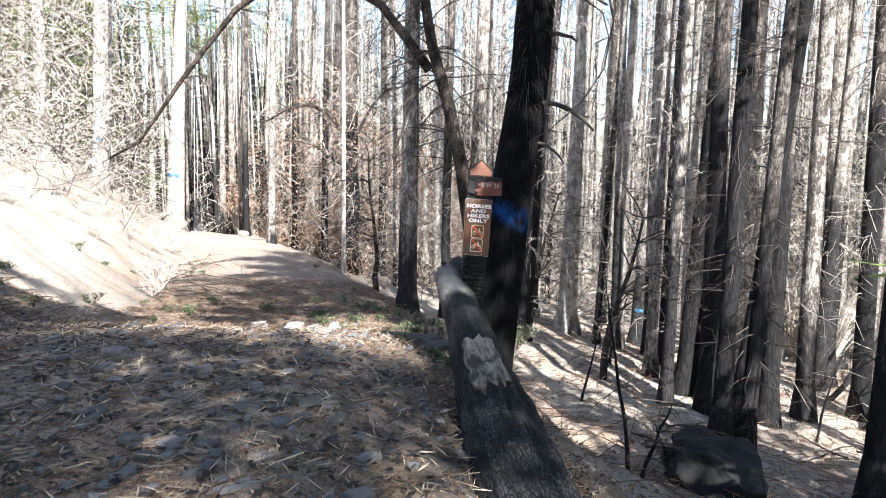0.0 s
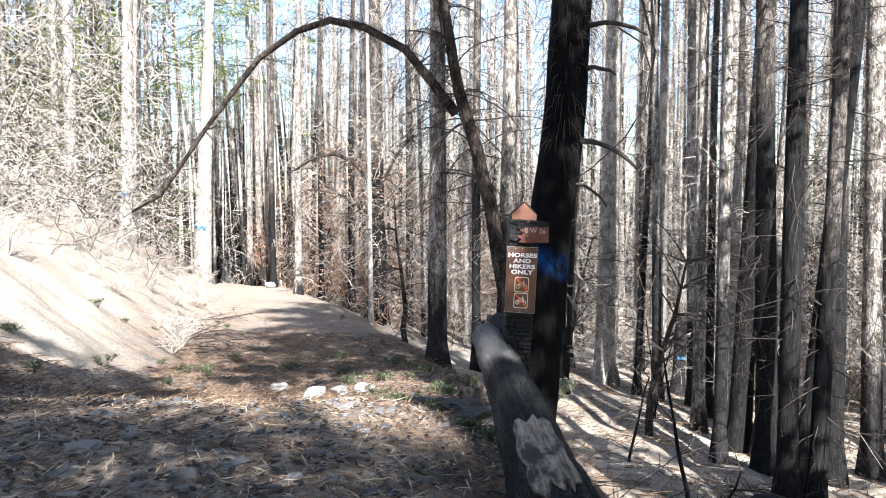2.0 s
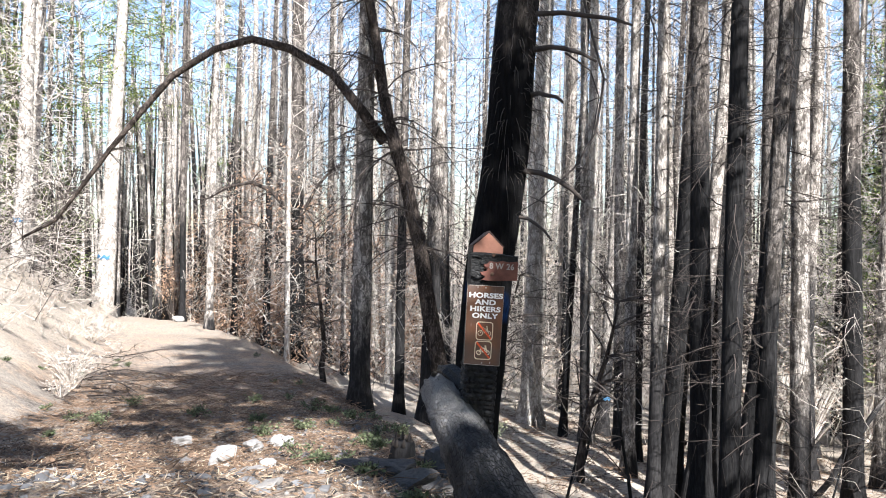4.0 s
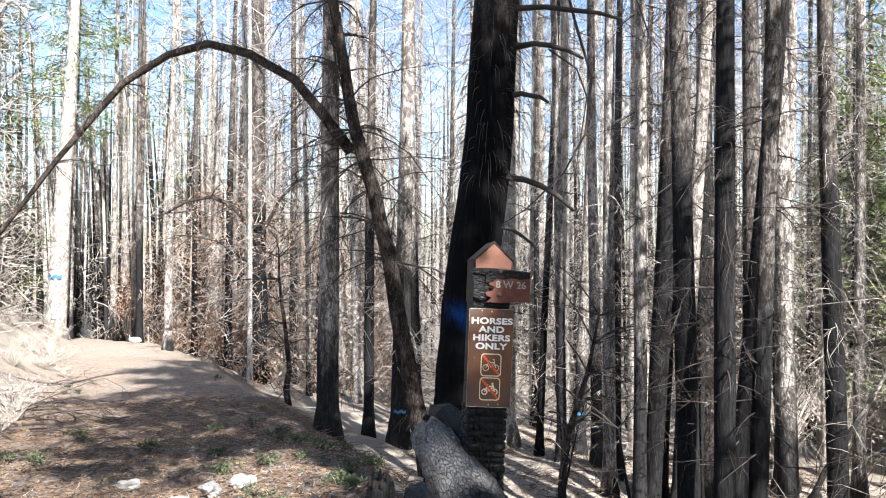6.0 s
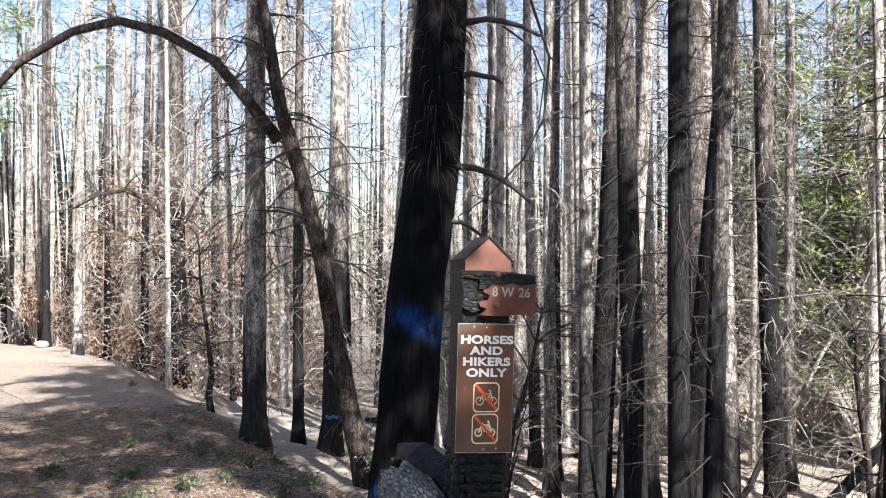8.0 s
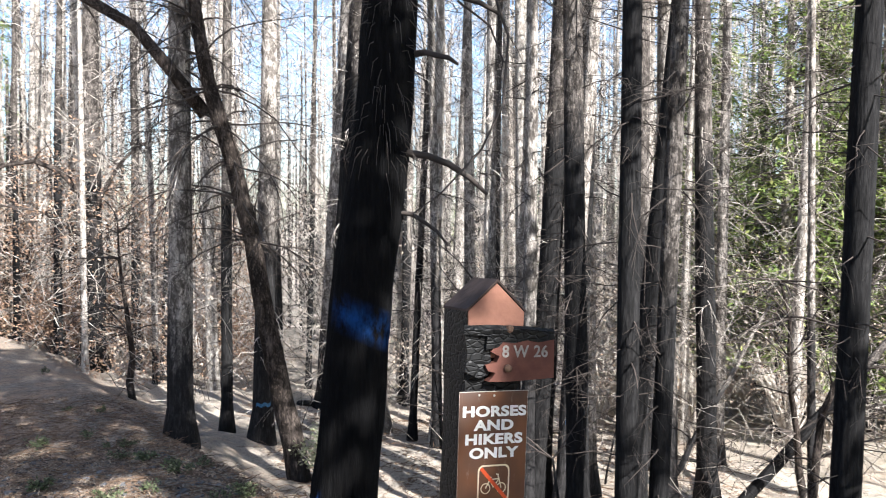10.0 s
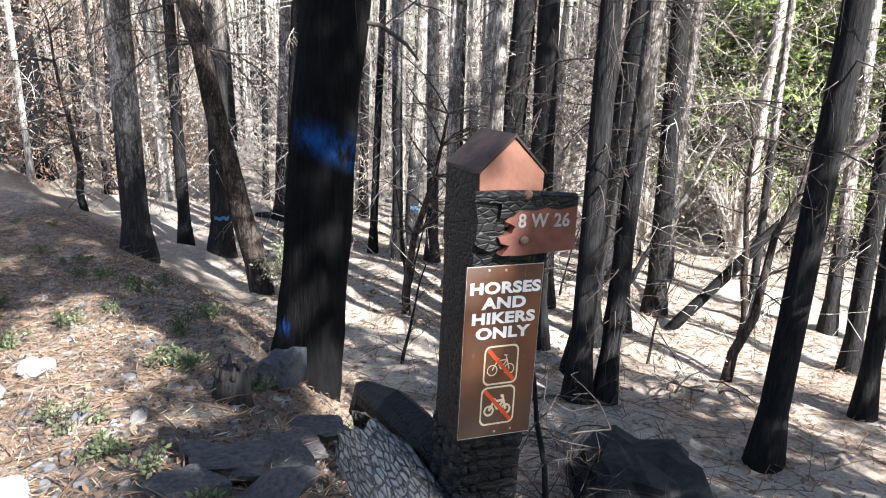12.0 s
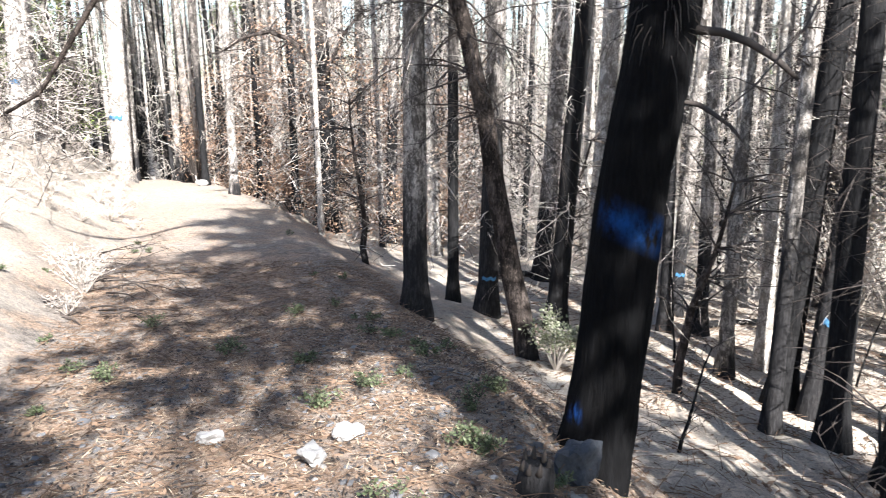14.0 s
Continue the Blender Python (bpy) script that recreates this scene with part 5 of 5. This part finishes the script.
def brush(x, y, n, reach, seed):
    rng = random.Random(seed)
    root = empty("fallen_branch", Matrix.Translation((x, y, gz(x, y))))
    g = Geo()
    for _ in range(n):
        a = rng.uniform(-0.6, 0.6) + (math.pi if rng.random() < 0.3 else 0)
        limb(g, Vector((rng.uniform(-0.5, 0.3), rng.uniform(-0.4, 0.4), rng.uniform(0.05, 0.4))), Vector((math.cos(a), math.sin(a), rng.uniform(-0.02, 0.3))), reach * rng.uniform(0.5, 1.1), 0.022, rng, 0.25, 8)
    twiggy("twig_tangle", g, DARK_TWIG, root)
    return tagged(root, "fallen bare branch lying at the trail edge", "branch", "fallen branches")


for k, (x, y, n, reach) in enumerate(((-7.3, 20.5, 7, 2.2), (-6.6, 18.0, 6, 1.8), (-8.6, 22.5, 7, 2.0), (4.0, 12.5, 6, 1.3), (8.0, 13.5, 6, 1.5))):
    brush(x, y, n, reach, 60 + k)


def litter():
    """Needles, chips, cones and leaf scraps too many to count."""
    rng = random.Random(81)
    g = Geo()
    for _ in range(30000):
        y = 1.6 + 16 * rng.random() ** 1.5
        x = rng.uniform(-5, 2.5)
        p = Vector((x, y, gz(x, y) + 0.008))
        a = rng.uniform(0, 6.283)
        w = Vector((math.cos(a), math.sin(a), rng.uniform(-0.1, 0.35)))
        if rng.random() < 0.6:
            g.leaf(p, w, Vector((rng.uniform(-0.3, 0.3), rng.uniform(-0.3, 0.3), 1)), rng.uniform(0.02, 0.065), rng.uniform(0.008, 0.03))
        else:
            l = rng.uniform(0.04, 0.16)
            g.tube([p, p + w * l], [0.003, 0.002], 3, False)
    for _ in range(14000):
        y = rng.uniform(7, 24)
        x = float(np.interp(y, EDGE[:, 0], EDGE[:, 1])) + rng.uniform(-6.0, 0.8)
        p = Vector((x, y, gz(x, y) + 0.01))
        a = rng.uniform(0, 6.283)
        w = Vector((math.cos(a), math.sin(a), rng.uniform(-0.1, 0.3)))
        if rng.random() < 0.7:
            g.leaf(p, w, Vector((rng.uniform(-0.4, 0.4), rng.uniform(-0.4, 0.4), 1)), rng.uniform(0.04, 0.12), rng.uniform(0.02, 0.06))
        else:
            l = rng.uniform(0.08, 0.4)
            g.tube([p, p + w * l * 0.5 + Vector((0, 0, 0.015)), p + w * l], [0.006, 0.005, 0.003], 3, False)
    for _ in range(9000):
        x, y = rng.uniform(1, 16), rng.uniform(8, 30)
        p = Vector((x, y, gz(x, y) + 0.015))
        a = rng.uniform(0, 6.283)
        w = Vector((math.cos(a), math.sin(a), rng.uniform(-0.05, 0.3)))
        if rng.random() < 0.5:
            g.leaf(p, w, Vector((rng.uniform(-0.3, 0.3), rng.uniform(-0.3, 0.3), 1)), rng.uniform(0.06, 0.18), rng.uniform(0.03, 0.09))
        else:
            l = rng.uniform(0.1, 0.7)
            g.tube([p, p + w * l * 0.5 + Vector((0, 0, 0.02)), p + w * l], [0.008, 0.006, 0.004], 3, False)
    for name, mat, n, label in (("straw_litter", STRAW, 16000, "pale dry needles and straw over the trail"), ("burnt_litter", BURNT, 15000, "blackened bark crumbs and burnt needles over the trail")):
        q = Geo()
        for _ in range(n):
            y = 1.7 + 17 * rng.random() ** 1.45
            x = rng.uniform(-5.2, 1.6)
            p = Vector((x, y, gz(x, y) + rng.uniform(0.008, 0.018)))
            a = rng.uniform(0, 6.283)
            w = Vector((math.cos(a), math.sin(a), rng.uniform(-0.15, 0.3)))
            if mat is STRAW:
                q.leaf(p, w, Vector((rng.uniform(-0.5, 0.5), rng.uniform(-0.5, 0.5), 1)), rng.uniform(0.05, 0.15), rng.uniform(0.004, 0.010))
            else:
                q.leaf(p, w, Vector((rng.uniform(-0.5, 0.5), rng.uniform(-0.5, 0.5), 1)), rng.uniform(0.02, 0.075), rng.uniform(0.012, 0.035))
        tagged(part(name, q, mat), label, "litter", kind="stuff")
    tagged(part("litter", g, LITTER), "scattered needles, bark chips and leaf scraps", "litter", kind="stuff")
    s = Geo()
    for _ in range(320):
        y = 1.6 + 14 * rng.random() ** 1.4
        x = rng.uniform(-4.5, 0.6)
        r = rng.uniform(0.006, 0.02)
        p = Vector((x, y, gz(x, y)))
        s.tube([p - Vector((0, 0, r)), p + Vector((0, 0, r * 0.3)), p + Vector((r * 0.2, 0, r * 0.8))], [r * 0.9, r, r * 0.4], 6, True, 0.25, rng)
    c = Geo()
    for _ in range(170):
        x, y = rng.uniform(-2.6, 2.2), rng.uniform(6.6, 13.5)
        r = rng.uniform(0.010, 0.035) * (1.6 if rng.random() < 0.12 else 1)
        p = Vector((x, y, gz(x, y)))
        c.tube([p - Vector((0, 0, r)), p + Vector((0, 0, r * 0.2)), p + Vector((r * 0.3, r * 0.1, r * 0.7))], [r * 0.9, r * 1.1, r * 0.5], 6, True, 0.3, rng)
    chips = Geo()
    for _ in range(1500):
        y = 1.8 + 15 * rng.random() ** 1.5
        x = rng.uniform(-4.8, 0.4) if rng.random() < 0.8 else rng.uniform(-1.5, 0.6)
        r = rng.uniform(0.012, 0.05) * (1.7 if rng.random() < 0.08 else 1)
        a, n = rng.uniform(0, 6.28), rng.choice((4, 5, 5, 6))
        tilt = Vector((rng.uniform(-0.35, 0.35), rng.uniform(-0.35, 0.35), 1)).normalized()
        u = tilt.orthogonal().normalized()
        w = tilt.cross(u)
        p, k = Vector((x, y, gz(x, y) + 0.004)), len(chips.v)
        ring = [(rng.uniform(0.6, 1.15) * r, a + 6.283 * j / n + rng.uniform(-0.25, 0.25)) for j in range(n)]
        for up, shrink in ((-0.01, 1.05), (0.25 * r, 1.0), (0.42 * r, 0.75)):
            chips.v += [p + tilt * up + (u * math.cos(b) + w * math.sin(b) * 0.75) * q * shrink for q, b in ring]
        for j in range(n):
            i = (j + 1) % n
            chips.f += [(k + j, k + i, k + n + i, k + n + j), (k + n + j, k + n + i, k + 2 * n + i, k + 2 * n + j)]
        chips.f.append(tuple(range(k + 2 * n, k + 3 * n)))
    tagged(part("slate_chips", chips, CHIP, smooth=False), "flat dark slate chips strewn over the trail", "stones", kind="stuff")
    tagged(part("clods", c, STONE, smooth=False), "small clods and stone chips on the trail", "clods", kind="stuff")
    tagged(part("pebbles", s, STONE), "small grey pebbles strewn over the trail", "pebbles", kind="stuff")


litter()
